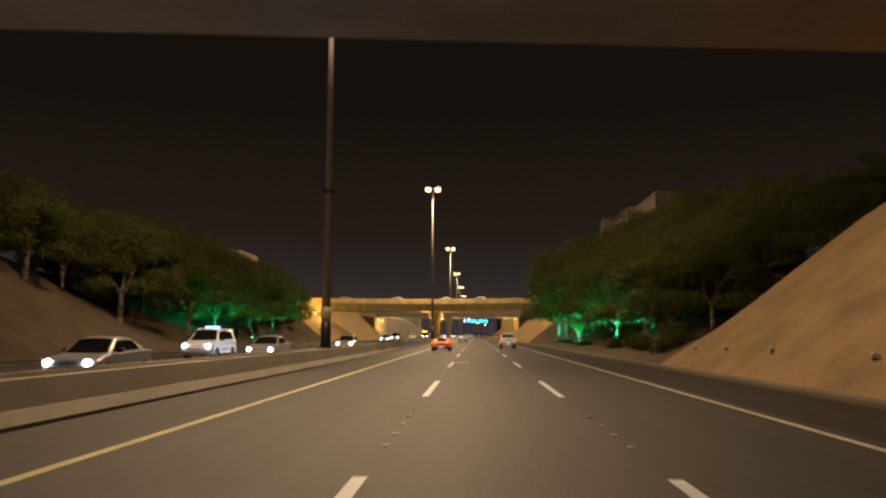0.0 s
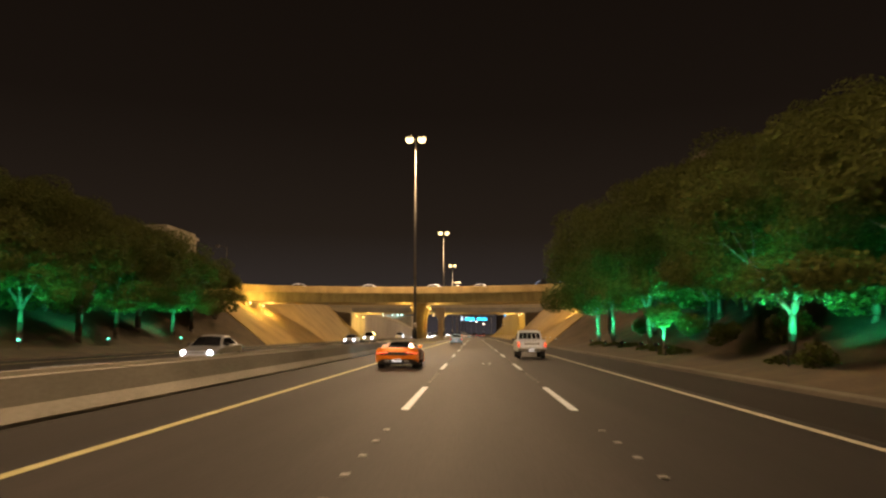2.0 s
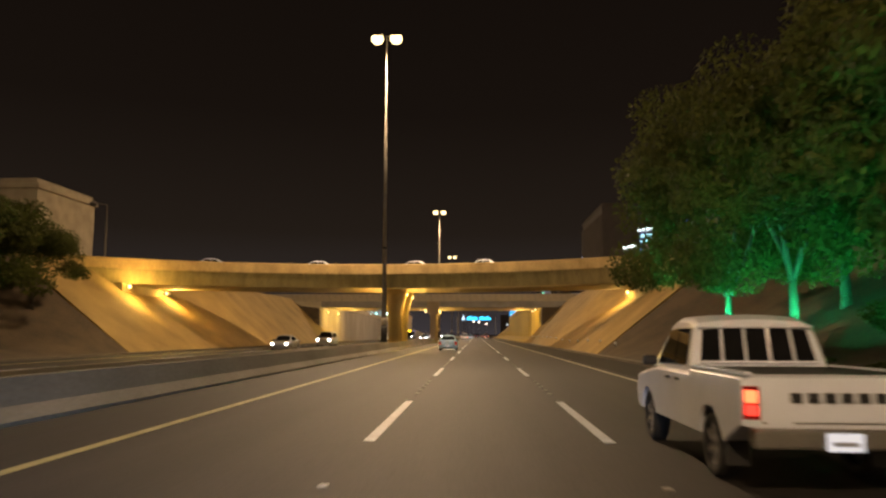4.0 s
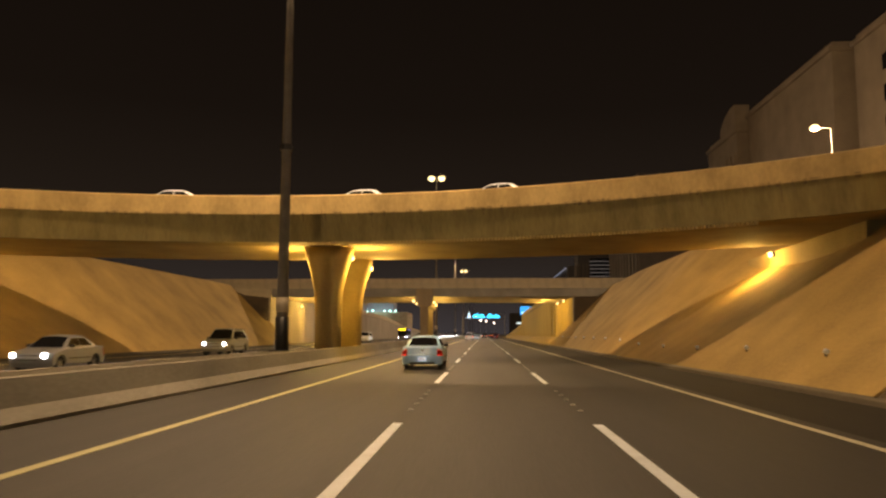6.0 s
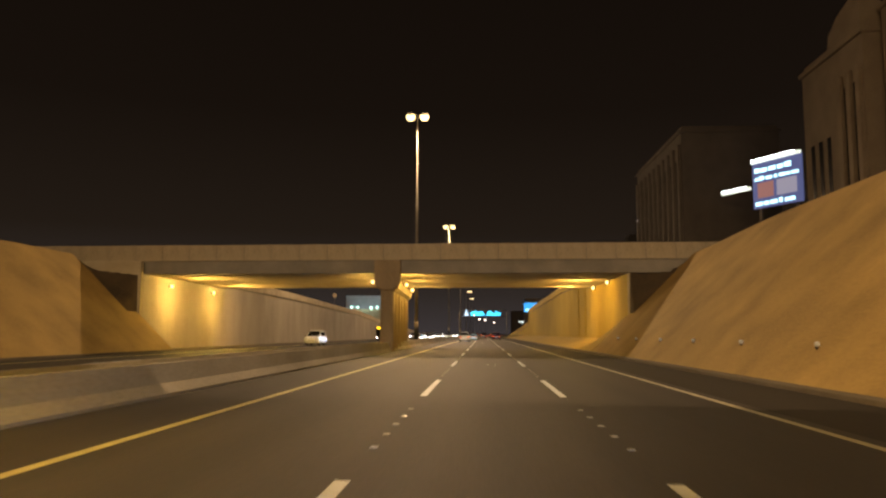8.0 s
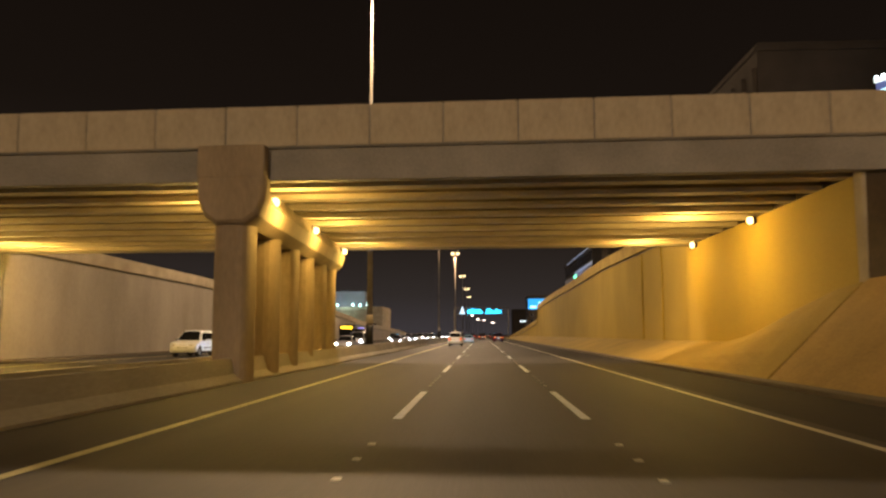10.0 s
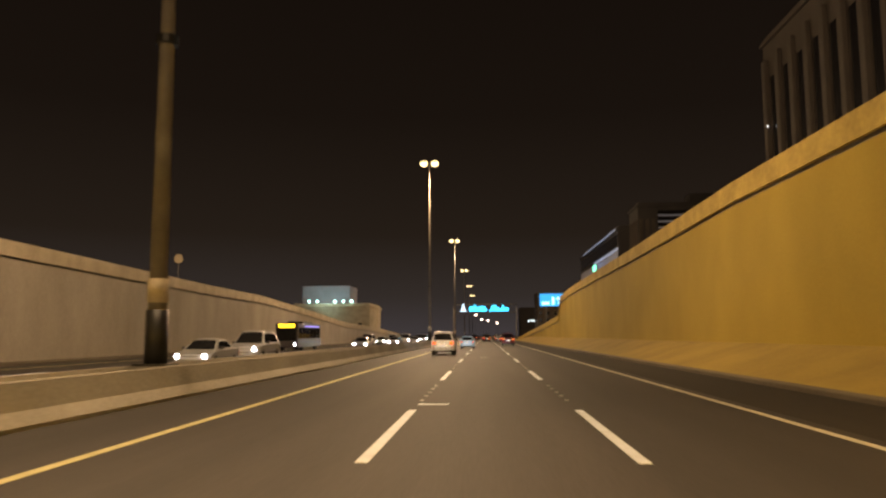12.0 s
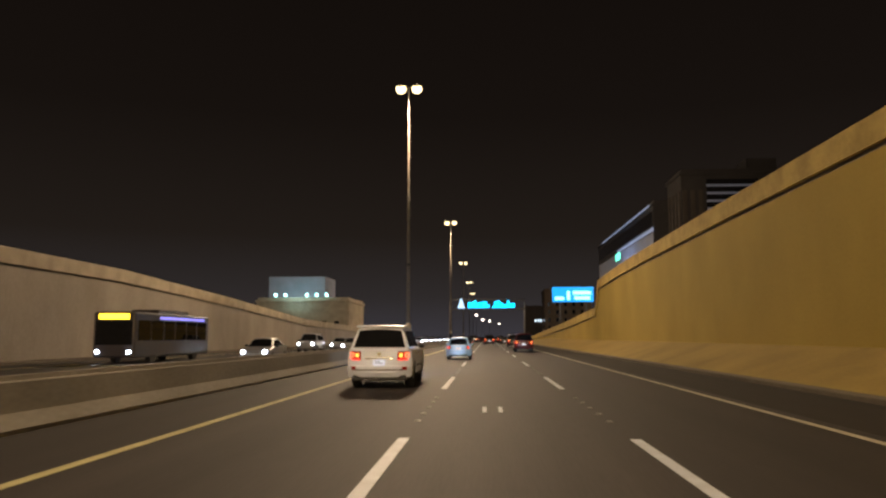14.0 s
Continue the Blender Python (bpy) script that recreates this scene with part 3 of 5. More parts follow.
def flood(x, y):
    f = thing("floodlight", "small green floodlight on a spike at the foot of a tree", "floodlight", "green floodlights", m=pose(x, y, rise(x - TOE_R if x > 0 else TOE_L - x, y, x > 0)))
    part("stake", rod(bmesh.new(), (0, 0, -0.1), (0, 0, 0.4), 0.03), DARK_METAL, f)
    part("case", boxed(-0.14, 0.14, -0.12, 0.12, 0.4, 0.6, bevel=0.02), DARK_METAL, f)
    bm = bmesh.new()
    bmesh.ops.create_uvsphere(bm, u_segments=12, v_segments=8, radius=0.13 if x < 0 else 0.10, matrix=Matrix.Translation((0, -0.02, 0.60) if x < 0 else (0.10, 0.10, 0.52)) @ Matrix.Diagonal((1, 1, 0.8, 1)))
    part("glass", bm, GREEN_GLOW, f, "glowing green glass dome", smooth=True)


for gx, gy in GREEN_FLOODS:
    flood(gx, gy)


# ---- trees ----
def leaf_mesh(name, clumps, r, parent, density, size):
    """Many small leaves in a shell round each clump."""
    co, faces = [], []
    for c, rad, flat in clumps:
        for _ in range(int(density * (rad / 1.6) ** 1.7)):
            d = Vector((r.gauss(0, 1), r.gauss(0, 1), r.gauss(0, 1))).normalized()
            p = c + Vector((d.x, d.y, d.z * flat)) * rad * (0.5 + 0.6 * r.random() ** 0.5)
            u = Vector((r.gauss(0, 1), r.gauss(0, 1), r.gauss(0, 0.6))).normalized()
            v = u.cross(d).normalized()
            s = r.uniform(*size)
            k = len(co)
            co += [p - u * s, p + v * s * 0.55, p + u * s, p - v * s * 0.55]
            faces.append((k, k + 1, k + 2, k + 3))
    me = bpy.data.meshes.new(name)
    me.from_pydata([tuple(p) for p in co], [], faces)
    me.materials.append(LEAF)
    new(name, me).parent = parent


def limb(wood, r, p, d, length, rad, depth, tips):
    """A bending, forking branch; its ends go into tips."""
    for _ in range(3):
        q = p + d * length / 3
        rod(wood, p, q + d * 0.03, rad, rad * 0.86, 8)
        d = (d + Vector((r.uniform(-0.28, 0.28), r.uniform(-0.28, 0.28), r.uniform(-0.02, 0.16)))).normalized()
        p, rad = q, rad * 0.86
    if depth == 0:
        tips.append(p)
        return
    around = r.uniform(0, math.tau)
    for k in range(2 + (r.random() < 0.35)):
        a = around + math.tau * k / 2.4
        side = d.orthogonal().normalized()
        side.rotate(Matrix.Rotation(a, 3, d))
        limb(wood, r, p, (d + side * r.uniform(0.45, 0.8)).normalized(), length * r.uniform(0.62, 0.8), rad * 0.72, depth - 1, tips)


def tree(seed, height, spread, trunk_h):
    r = random.Random(seed)
    t = thing("tree", "broad evergreen tree with a forked trunk and dense dark foliage", "tree", "trees beside the road")
    wood, tips = bmesh.new(), []
    lean = Vector((r.uniform(-0.12, 0.12), r.uniform(-0.12, 0.12), 1))
    foot, knee = Vector((0, 0, -0.4)), lean * trunk_h
    rod(wood, foot, lean * 0.25, 0.27, 0.19, 10)
    rod(wood, lean * 0.22, lean * trunk_h * 0.55, 0.19, 0.165, 10)
    rod(wood, lean * trunk_h * 0.54, knee, 0.165, 0.15, 10)
    start = r.uniform(0, math.tau)
    for k in range(3):
        a = start + math.tau * k / 3 + r.uniform(-0.4, 0.4)
        tilt = r.uniform(0.45, 0.85)
        limb(wood, r, knee - Vector((0, 0, 0.1)), Vector((math.cos(a) * tilt, math.sin(a) * tilt, 1)).normalized(), (height - trunk_h) * 0.33, 0.115, 2, tips)
    part("trunk", wood, BARK, t, smooth=True)
    clumps = [(p, spread * r.uniform(0.22, 0.34), 0.65) for p in tips]
    for i in range(10):
        a = math.tau * i / 10 + r.uniform(-0.3, 0.3)
        q = spread * r.uniform(0.55, 0.9)
        clumps.append((Vector((math.cos(a) * q, math.sin(a) * q, trunk_h + (height - trunk_h) * r.uniform(0.05, 0.28))), spread * r.uniform(0.2, 0.32), 0.6))
    for i in range(13):
        a, q = r.uniform(0, math.tau), math.sqrt(r.random()) * spread * 0.75
        z = trunk_h + (height - trunk_h) * r.uniform(0.38, 1.0) * (1 - 0.25 * q / spread)
        clumps.append((Vector((math.cos(a) * q, math.sin(a) * q, z)), spread * r.uniform(0.17, 0.4), 0.7))
    leaf_mesh("crown", clumps, r, t, 800, (0.07, 0.14))
    return t


TREES = [tree(11, 6.6, 3.4, 1.7), tree(12, 8.6, 4.4, 2.0), tree(17, 10.5, 5.2, 2.1)]
r = random.Random(5)
SPOTS = []
TALL = [max(v.co.z for c in t.children for v in c.data.vertices) for t in TREES]


def full_grown(x, y, k, share=1.0):
    """Scale that lets the crown end at the height that the row reaches there."""
    if x > 0:
        top = 1.6 + 0.45 * x + 0.122 * (y - 20)
        return share * (top - rise(x - TOE_R, y)) / TALL[k]
    top = 11.7 + 0.42 * (-32 - x) + 0.02 * (y - 30) - 0.16 * max(0, y - 97)
    return share * (top - rise(TOE_L - x, y, False)) / TALL[k]


for i, (x, y) in enumerate(((15.2, 25.0), (13.9, 30.5), (13.4, 37.0), (12.4, 44.6), (14.2, 53.0), (14.4, 61.5), (12.6, 70.3), (14.6, 77.6), (12.6, 85.2), (12.5, 93.0), (14.8, 100.0))):
    SPOTS.append((x, y, 1 + i % 2, 0.95))
for i in range(12):
    SPOTS.append((16.8 + r.uniform(-1.0, 1.5), 27 + 5.9 * i, 1 + i % 2, r.uniform(0.92, 1.0)))
for i in range(9):
    SPOTS.append((22.5 + r.uniform(-1.5, 2.0), 24 + 7.6 * i, 1 + (i + 1) % 2, r.uniform(0.9, 1.0)))
for i in range(6):
    SPOTS.append((29 + r.uniform(-2, 2), 30 + 10 * i, 2, r.uniform(0.9, 1.0)))
for i in range(8):
    SPOTS.append((-32.6 + r.uniform(-0.8, 0.8), 59 + 7.2 * i, i % 2, r.uniform(0.8, 0.9)))
for i in range(12):
    SPOTS.append((-37.5 + r.uniform(-1.2, 1.2), 46 + 6.2 * i, 1 + i % 2, r.uniform(0.86, 0.98)))
for i in range(10):
    SPOTS.append((-43 + r.uniform(-1.5, 1.5), 30 + 8.5 * i, 1 + i % 2, r.uniform(0.9, 1.02)))
SPOTS += [(-35.2, 31.0, 0, 0.95), (-36.4, 38.5, 1, 0.9), (-34.2, 45.0, 0, 0.95), (-39.5, 24.0, 1, 0.9)]
used = set()
for x, y, k, s in SPOTS:
    z = rise(x - TOE_R if x > 0 else TOE_L - x, y, x > 0)
    s = full_grown(x, y, k, s)
    wide = min(s, 1.1) if x > 0 and x < 15 else s
    m = pose(x, y, z, 0, 0, r.uniform(0, 360)) @ Matrix.Diagonal((wide, wide, s, 1))
    if k not in used:
        used.add(k)
        TREES[k].matrix_basis = m
    else:
        ob = copy_thing(TREES[k], pose(0, 0, 0))
        ob.matrix_basis = m


def funnel_tree(x, y, seed):
    r = random.Random(seed)
    t = thing("tree", "small slim tree with a funnel-shaped crown lit green from below", "tree", m=pose(x, y, rise(x - TOE_R, y)))
    wood = bmesh.new()
    fork = Vector((0.05, 0.0, 1.45))
    rod(wood, (0, 0, -0.2), fork, 0.085, 0.065, 8)
    clumps = []
    for i in range(9):
        a = math.tau * i / 9 + r.uniform(-0.2, 0.2)
        out = r.uniform(0.7, 1.05)
        tip = Vector((math.cos(a) * out, math.sin(a) * out, 2.5 + r.uniform(-0.12, 0.2)))
        rod(wood, fork, tip, 0.035, 0.012, 6)
        clumps += [(fork.lerp(tip, k), 0.12 + 0.26 * k, 0.7) for k in (0.3, 0.6, 0.85, 1.0)]
    clumps += [(Vector((r.uniform(-0.7, 0.7), r.uniform(-0.7, 0.7), 2.65 + 0.2 * r.random())), 0.42, 0.6) for _ in range(6)]
    part("trunk", wood, BARK, t)
    leaf_mesh("crown", clumps, r, t, 1500, (0.05, 0.10))


funnel_tree(10.9, 59.4, 4)


def ground_cover(x, y, seed):
    r = random.Random(seed)
    b = thing("ground_cover", "flat patch of leafy ground cover lit green", "plant", "ground cover under the trees", m=pose(x, y, rise(x - TOE_R, y)))
    co, faces = [], []
    for _ in range(900):
        a, q = r.uniform(0, math.tau), math.sqrt(r.random())
        p = Vector((math.cos(a) * q * 0.9, math.sin(a) * q * 2.2, 0.02 + 0.3 * r.random() * (1 - q * q) + 0.16 * 0.9 * math.cos(a) * q))
        u = Vector((r.gauss(0, 1), r.gauss(0, 1), r.gauss(0, 0.7))).normalized()
        v = u.cross(Vector((0, 0, 1))).normalized()
        s = r.uniform(0.05, 0.10)
        k = len(co)
        co += [p - u * s, p + v * s * 0.6, p + u * s, p - v * s * 0.6]
        faces.append((k, k + 1, k + 2, k + 3))
    me = bpy.data.meshes.new("foliage")
    me.from_pydata([tuple(p) for p in co], [], faces)
    me.materials.append(LEAF)
    new("foliage", me).parent = b


def shrub(x, y, size, seed):
    r = random.Random(seed)
    b = thing("shrub", "low dry shrub on the sloping ground", "shrub", "shrubs at the foot of the trees", m=pose(x, y, rise(x - TOE_R, y)))
    stems = bmesh.new()
    for i in range(7):
        a = math.tau * i / 7
        rod(stems, (0, 0, -0.1), (math.cos(a) * size * 0.5, math.sin(a) * size * 0.5, size * r.uniform(0.5, 0.9)), 0.03, 0.012, 5)
    part("stems", stems, BARK, b)
    leaf_mesh("foliage", [(Vector((r.uniform(-0.5, 0.5) * size, r.uniform(-0.5, 0.5) * size, size * r.uniform(0.3, 0.8))), size * r.uniform(0.4, 0.65), 0.75) for _ in range(6)], r, b, 1500, (0.05, 0.1))


for i, (x, y, size) in enumerate(((11.6, 24.2, 1.0), (13.2, 26.8, 1.5), (11.9, 30.0, 0.9), (14.6, 33.0, 1.6), (12.0, 34.6, 1.1), (11.5, 40.2, 0.8), (14.0, 48.4, 1.3), (13.4, 56.4, 1.2), (14.6, 66.0, 1.4), (14.8, 81.5, 1.4))):
    shrub(x, y, size, 70 + i)


for i, (gx, gy) in enumerate(GREEN_FLOODS):
    if gx > 0:
        ground_cover(gx + 0.9, gy + 1.6, 40 + i)


# ---- small reflectors on the paved bank ----
def reflector():
    k = thing("bank_reflector", "small white reflector on the paved bank", "reflector", "reflectors on the bank")
    part("bracket", boxed(-0.03, 0.03, -0.02, 0.02, -0.1, 0.06, bevel=0.006), DARK_METAL, k)
    bm = bmesh.new()
    bmesh.ops.create_uvsphere(bm, u_segments=12, v_segments=8, radius=0.085, matrix=Matrix.Translation((0, -0.03, 0.07)))
    part("dome", bm, PAINT_WHITE, k, "white dome", smooth=True)
    return k


first_reflector = reflector()
spots = [-6, 1, 6, 10.5] + [111 + 7 * i for i in range(13)]
for i, y in enumerate(spots):
    at = pose(TOE_R + 1.1, y, rise(1.1, y) + 0.13)
    if i == 0:
        first_reflector.matrix_world = at
    else:
        copy_thing(first_reflector, at)


def round_sign(x, y, z):
    k = thing("round_sign", "round pale sign on a thin post above the wall", "sign", m=pose(x, y, z))
    part("post", rod(bmesh.new(), (0, 0, 0), (0, 0, 2.0), 0.035, 0.035, 8), STEEL, k)
    part("disc", rod(bmesh.new(), (0, -0.06, 2.0), (0, -0.035, 2.0), 0.45, 0.45, 24), CONCRETE_LIGHT, k, "pale disc")


round_sign(WALL_L - 0.2, 292.0, along(TOP_L, 292.0))


# ---- vehicles ----
def car_paint(name, colour, metal=0.25):
    m = mat(name, colour, 0.32, metal, second=tuple(c * 0.86 for c in colour), scale=1.2, fine=60, bump=0.02, coat=0.6)
    m.node_tree.nodes["Principled BSDF"].inputs["Specular IOR Level"].default_value = 0.25
    m.node_tree.nodes["Principled BSDF"].inputs["Coat Roughness"].default_value = 0.22
    return m


GLASS = mat("tinted_glass", (0.012, 0.012, 0.013), 0.025, second=(0.008, 0.008, 0.009), bump=0)
GLASS.node_tree.nodes["Principled BSDF"].inputs["Specular IOR Level"].default_value = 0.1
RUBBER = mat("tyre_rubber", (0.022, 0.022, 0.022), 0.8, second=(0.014, 0.014, 0.014), scale=6)
ALLOY = mat("alloy_rim", (0.45, 0.45, 0.46), 0.35, 0.9, second=(0.3, 0.3, 0.31), bump=0.03)
DARK_ALLOY = mat("dark_alloy_rim", (0.10, 0.10, 0.11), 0.35, 0.9, second=(0.06, 0.06, 0.065), bump=0.03)
BLACK_TRIM = mat("black_trim", (0.018, 0.018, 0.019), 0.5, second=(0.012, 0.012, 0.012), bump=0.05)
CHROME = mat("chrome", (0.7, 0.7, 0.7), 0.15, 1.0, second=(0.6, 0.6, 0.6), bump=0)
PLATE = mat("number_plate", (0.8, 0.8, 0.8), 0.5, second=(0.7, 0.7, 0.7), bump=0.02)
PLATE_INK = mat("plate_ink", (0.30, 0.30, 0.31), 0.5, second=(0.25, 0.25, 0.26), bump=0)
# the plate itself glows, standing in for light from its small plate lamps
PLATE_GLOW = glow("glowing_number_plate", (0.9, 0.92, 1.0), 0.55)
TAIL_RED = mat("tail_lamp_red", (0.35, 0.012, 0.01), 0.2, second=(0.25, 0.008, 0.007), bump=0, coat=0.5)
TAIL_GLOW = glow("tail_lamp_lit", (1.0, 0.05, 0.03), 1.7)
TAIL_HOT = glow("tail_lamp_hot", (1.0, 0.17, 0.06), 2.6)
TAIL_AMBER = glow("tail_lamp_amber", (1.0, 0.42, 0.06), 2.2)
HEAD_GLOW = glow("headlamp_lit", (0.85, 0.92, 1.0), 40)
CLEAR_LENS = mat("clear_lens", (0.55, 0.56, 0.58), 0.12, second=(0.45, 0.46, 0.48), bump=0, coat=0.5)


class Shape:
    """Side view of a car, rear bumper at y = 0, nose at y = length; top gives the upper edge of the lower body from tail to nose."""

    def __init__(self, width, top, sill, axles, radius, roof, corner=0.28, belt_in=0.06, tumble=0.2):
        self.w, self.top, self.sill, self.axles, self.radius, self.roof = width / 2, top, sill, axles, radius, roof
        self.corner, self.belt_in, self.tumble = corner, belt_in, tumble
        self.length = max(p[0] for p in top)
        self.belt = roof[0][1]

    def pull(self, x):
        u = max(0.0, (abs(x) / self.w - 0.5) / 0.5)
        return self.corner * u ** 2.4

    def tail(self, x, z):
        pts = [p for p in self.top if p[0] < 0.45]
        pts = sorted(pts, key=lambda p: p[1])
        return float(np.interp(z, [p[1] for p in pts], [p[0] for p in pts])) + self.pull(x)

    def nose(self, x, z):
        pts = [p for p in self.top if p[0] > self.length - 0.45]
        pts = sorted(pts, key=lambda p: p[1])
        return float(np.interp(z, [p[1] for p in pts], [p[0] for p in pts])) - self.pull(x)

    def side(self, z):
        """Half width of the glasshouse at height z."""
        return (self.w - self.belt_in) - self.tumble * max(0.0, z - self.belt)


def car_body(s):
    arch = s.radius * 1.14
    low = []
    n = 9
    for ay in sorted(s.axles):
        low += [(ay - arch * math.cos(math.pi * k / n), max(s.radius + arch * math.sin(math.pi * k / n), s.sill)) for k in range(n + 1)]
    outline = [(p[0], p[1]) for p in s.top] + [(y, z) for y, z in reversed(low)]
    zs = [p[1] for p in s.top]
    mid = (max(zs) + s.sill) / 2
    bm = bmesh.new()

    def ring(u):
        x = s.w * u
        edge = 0.05 * max(0.0, (abs(u) - 0.9) / 0.1) ** 2
        pts = []
        for i, (y, z) in enumerate(outline):
            is_top = i < len(s.top)
            k = s.pull(x)
            end = min(max((y - s.length / 2) / (s.length / 2), -1), 1)
            yy = y - k * math.copysign(abs(end) ** 6, end) if is_top else y
            zz = z - edge * (1 if z > mid else -0.5) if is_top else z
            xx = x * (1 - 0.035 * ((zz - mid) / 0.45) ** 2)
            pts.append((xx, yy, zz))
        return pts

    us = [0.3, 0.6, 0.8, 0.9, 0.96, 1.0]
    sweep(bm, ring, [-u for u in reversed(us)] + [0] + us)
    return bm


def car_cabin(s):
    bm = bmesh.new()

    def ring(u):
        pts = []
        for y, z in s.roof:
            crown = 0.05 * (1 - u * u) if z > s.belt + 0.2 else 0.0
            edge = 0.05 * max(0.0, (abs(u) - 0.85) / 0.15) ** 2 if z > s.belt + 0.2 else 0.0
            pts.append((s.side(z) * u, y, z + crown - edge))
        return pts

    us = [0.4, 0.75, 0.88, 0.95, 1.0]
    sweep(bm, ring, [-u for u in reversed(us)] + [0] + us)
    return bm


def slab(bm, front, back):
    """A thin solid between two quads or polygons of equal length."""
    a = [bm.verts.new(p) for p in front]
    b = [bm.verts.new(p) for p in back]
    n = len(a)
    bm.faces.new(a)
    bm.faces.new(b[::-1])
    for i in range(n):
        bm.faces.new((a[i], b[i], b[(i + 1) % n], a[(i + 1) % n]))
    bmesh.ops.recalc_face_normals(bm, faces=bm.faces)
    return bm


def tail_strip(s, x0, x1, z0, z1, proud=0.02, steps=5, slant=0.0):
    """A panel that hugs the tail of the body."""
    bm = bmesh.new()
    for i in range(steps):
        xa, xb = x0 + (x1 - x0) * i / steps, x0 + (x1 - x0) * (i + 1) / steps
        da, db = slant * (xa - x0) / (x1 - x0), slant * (xb - x0) / (x1 - x0)
        q = [(xa, z0 + da), (xb, z0 + db), (xb, z1 + db), (xa, z1 + da)]
        slab(bm, [(x, s.tail(x, z) - proud, z) for x, z in q], [(x, s.tail(x, z) + 0.06, z) for x, z in q])
    bmesh.ops.remove_doubles(bm, verts=bm.verts, dist=0.0005)
    return bm


def nose_strip(s, x0, x1, z0, z1, proud=0.02, steps=4):
    bm = bmesh.new()
    for i in range(steps):
        xa, xb = x0 + (x1 - x0) * i / steps, x0 + (x1 - x0) * (i + 1) / steps
        q = [(xa, z0), (xb, z0), (xb, z1), (xa, z1)]
        slab(bm, [(x, s.nose(x, z) + proud, z) for x, z in q], [(x, s.nose(x, z) - 0.06, z) for x, z in q])
    return bm


def cabin_pane(s, i, j, inset, lift=0.012, wide=0.86):
    """The pane that lies on the slope between two corners of the roof line, bowed as the cabin is."""
    (ya, za), (yb, zb) = s.roof[i], s.roof[j]
    bm = bmesh.new()
    out = Vector((0, zb - za, -(yb - ya))).normalized()
    if out.z < 0:
        out = -out

    def spot(u, t):
        y, z = ya + (yb - ya) * t, za + (zb - za) * t
        bow = 0.05 * (1 - u * u) - 0.05 * max(0.0, (abs(u) - 0.85) / 0.15) ** 2
        raised = (0.0 if za <= s.belt + 0.2 else 1 - t) + (0.0 if zb <= s.belt + 0.2 else t)
        x = (s.side(za) * (1 - t) + s.side(zb) * t) * u
        return Vector((x, y, z + bow * raised))

    us = [-wide + 2 * wide * k / 8 for k in range(9)]
    for a, b in zip(us, us[1:]):
        q = [spot(a, inset), spot(b, inset), spot(b, 1 - inset), spot(a, 1 - inset)]
        slab(bm, [p + out * lift for p in q], [p - out * 0.03 for p in q])
    bmesh.ops.remove_doubles(bm, verts=bm.verts, dist=0.0005)
    return bm


def side_pane(s, corners, sgn):
    bm = bmesh.new()
    slab(bm, [(sgn * (s.side(z) + 0.010), y, z) for y, z in corners], [(sgn * (s.side(z) - 0.03), y, z) for y, z in corners])
    return bm


def wheel_set(car, s, rim_material, tread=0.22, spokes=5):
    r, wid = s.radius, tread
    tyre = bmesh.new()
    prof = [(0.62 * r, -wid / 2), (0.9 * r, -wid / 2), (r, -wid * 0.36), (r, wid * 0.36), (0.9 * r, wid / 2), (0.62 * r, wid / 2)]
    rings = [[tyre.verts.new((x, q * math.cos(a), q * math.sin(a))) for q, x in prof] for a in [math.tau * k / 24 for k in range(24)]]
    for a, b in zip(rings, rings[1:] + rings[:1]):
        for i in range(len(prof)):
            j = (i + 1) % len(prof)
            tyre.faces.new((a[i], a[j], b[j], b[i]))
    bmesh.ops.recalc_face_normals(tyre, faces=tyre.faces)
    rim = bmesh.new()
    rod(rim, (-wid * 0.1, 0, 0), (wid * 0.1, 0, 0), 0.64 * r, 0.64 * r, 24)
    for k in range(spokes):
        m = Matrix.Rotation(math.tau * k / spokes, 4, "X")
        made = bmesh.ops.create_cube(rim, size=1, matrix=m @ Matrix.LocRotScale((wid * 0.28, 0, 0.32 * r), None, (wid * 0.3, 0.16 * r, 0.62 * r)))
    hub = bmesh.new()
    rod(hub, (-wid * 0.2, 0, 0), (wid * 0.46, 0, 0), 0.14 * r, 0.12 * r, 12)
    first = None
    for ay in s.axles:
        for sgn in (-1, 1):
            at = pose(sgn * (s.w - wid / 2 - 0.03), ay, r, 0, 0, 0 if sgn > 0 else 180)
            if first is None:
                w = part("wheel", hub, DARK_ALLOY, car)
                part("tyre", tyre, RUBBER, w, smooth=True)
                part("rim", rim, rim_material, w)
                w.matrix_basis = at
                first = w
            else:
                copy_thing(first, at)


def mirrors(car, s, y, z, material):
    for sgn in (-1, 1):
        x = sgn * (s.side(z) + 0.13)
        part("mirror", boxed(min(x - 0.11, x + 0.11), max(x - 0.09, x + 0.09), y - 0.05, y + 0.07, z - 0.01, z + 0.13, bevel=0.035), material, car)


def plate(car, s, z, lit=True, x=0.0, wide=0.34, high=0.17):
    p = part("number_plate", boxed(x - wide / 2, x + wide / 2, s.tail(x, z) - 0.035, s.tail(x, z), z - high / 2, z + high / 2, bevel=0.006), PLATE_GLOW if lit else PLATE, car, "pale number plate")
    y = s.tail(x, z) - 0.036
    part("bar", boxed(x - wide * 0.36, x + wide * 0.36, y - 0.002, y, z - high * 0.22, z - high * 0.05), PLATE_INK, p)
    part("bar", boxed(x - wide * 0.36, x + wide * 0.10, y - 0.002, y, z + high * 0.12, z + high * 0.28), PLATE_INK, p)


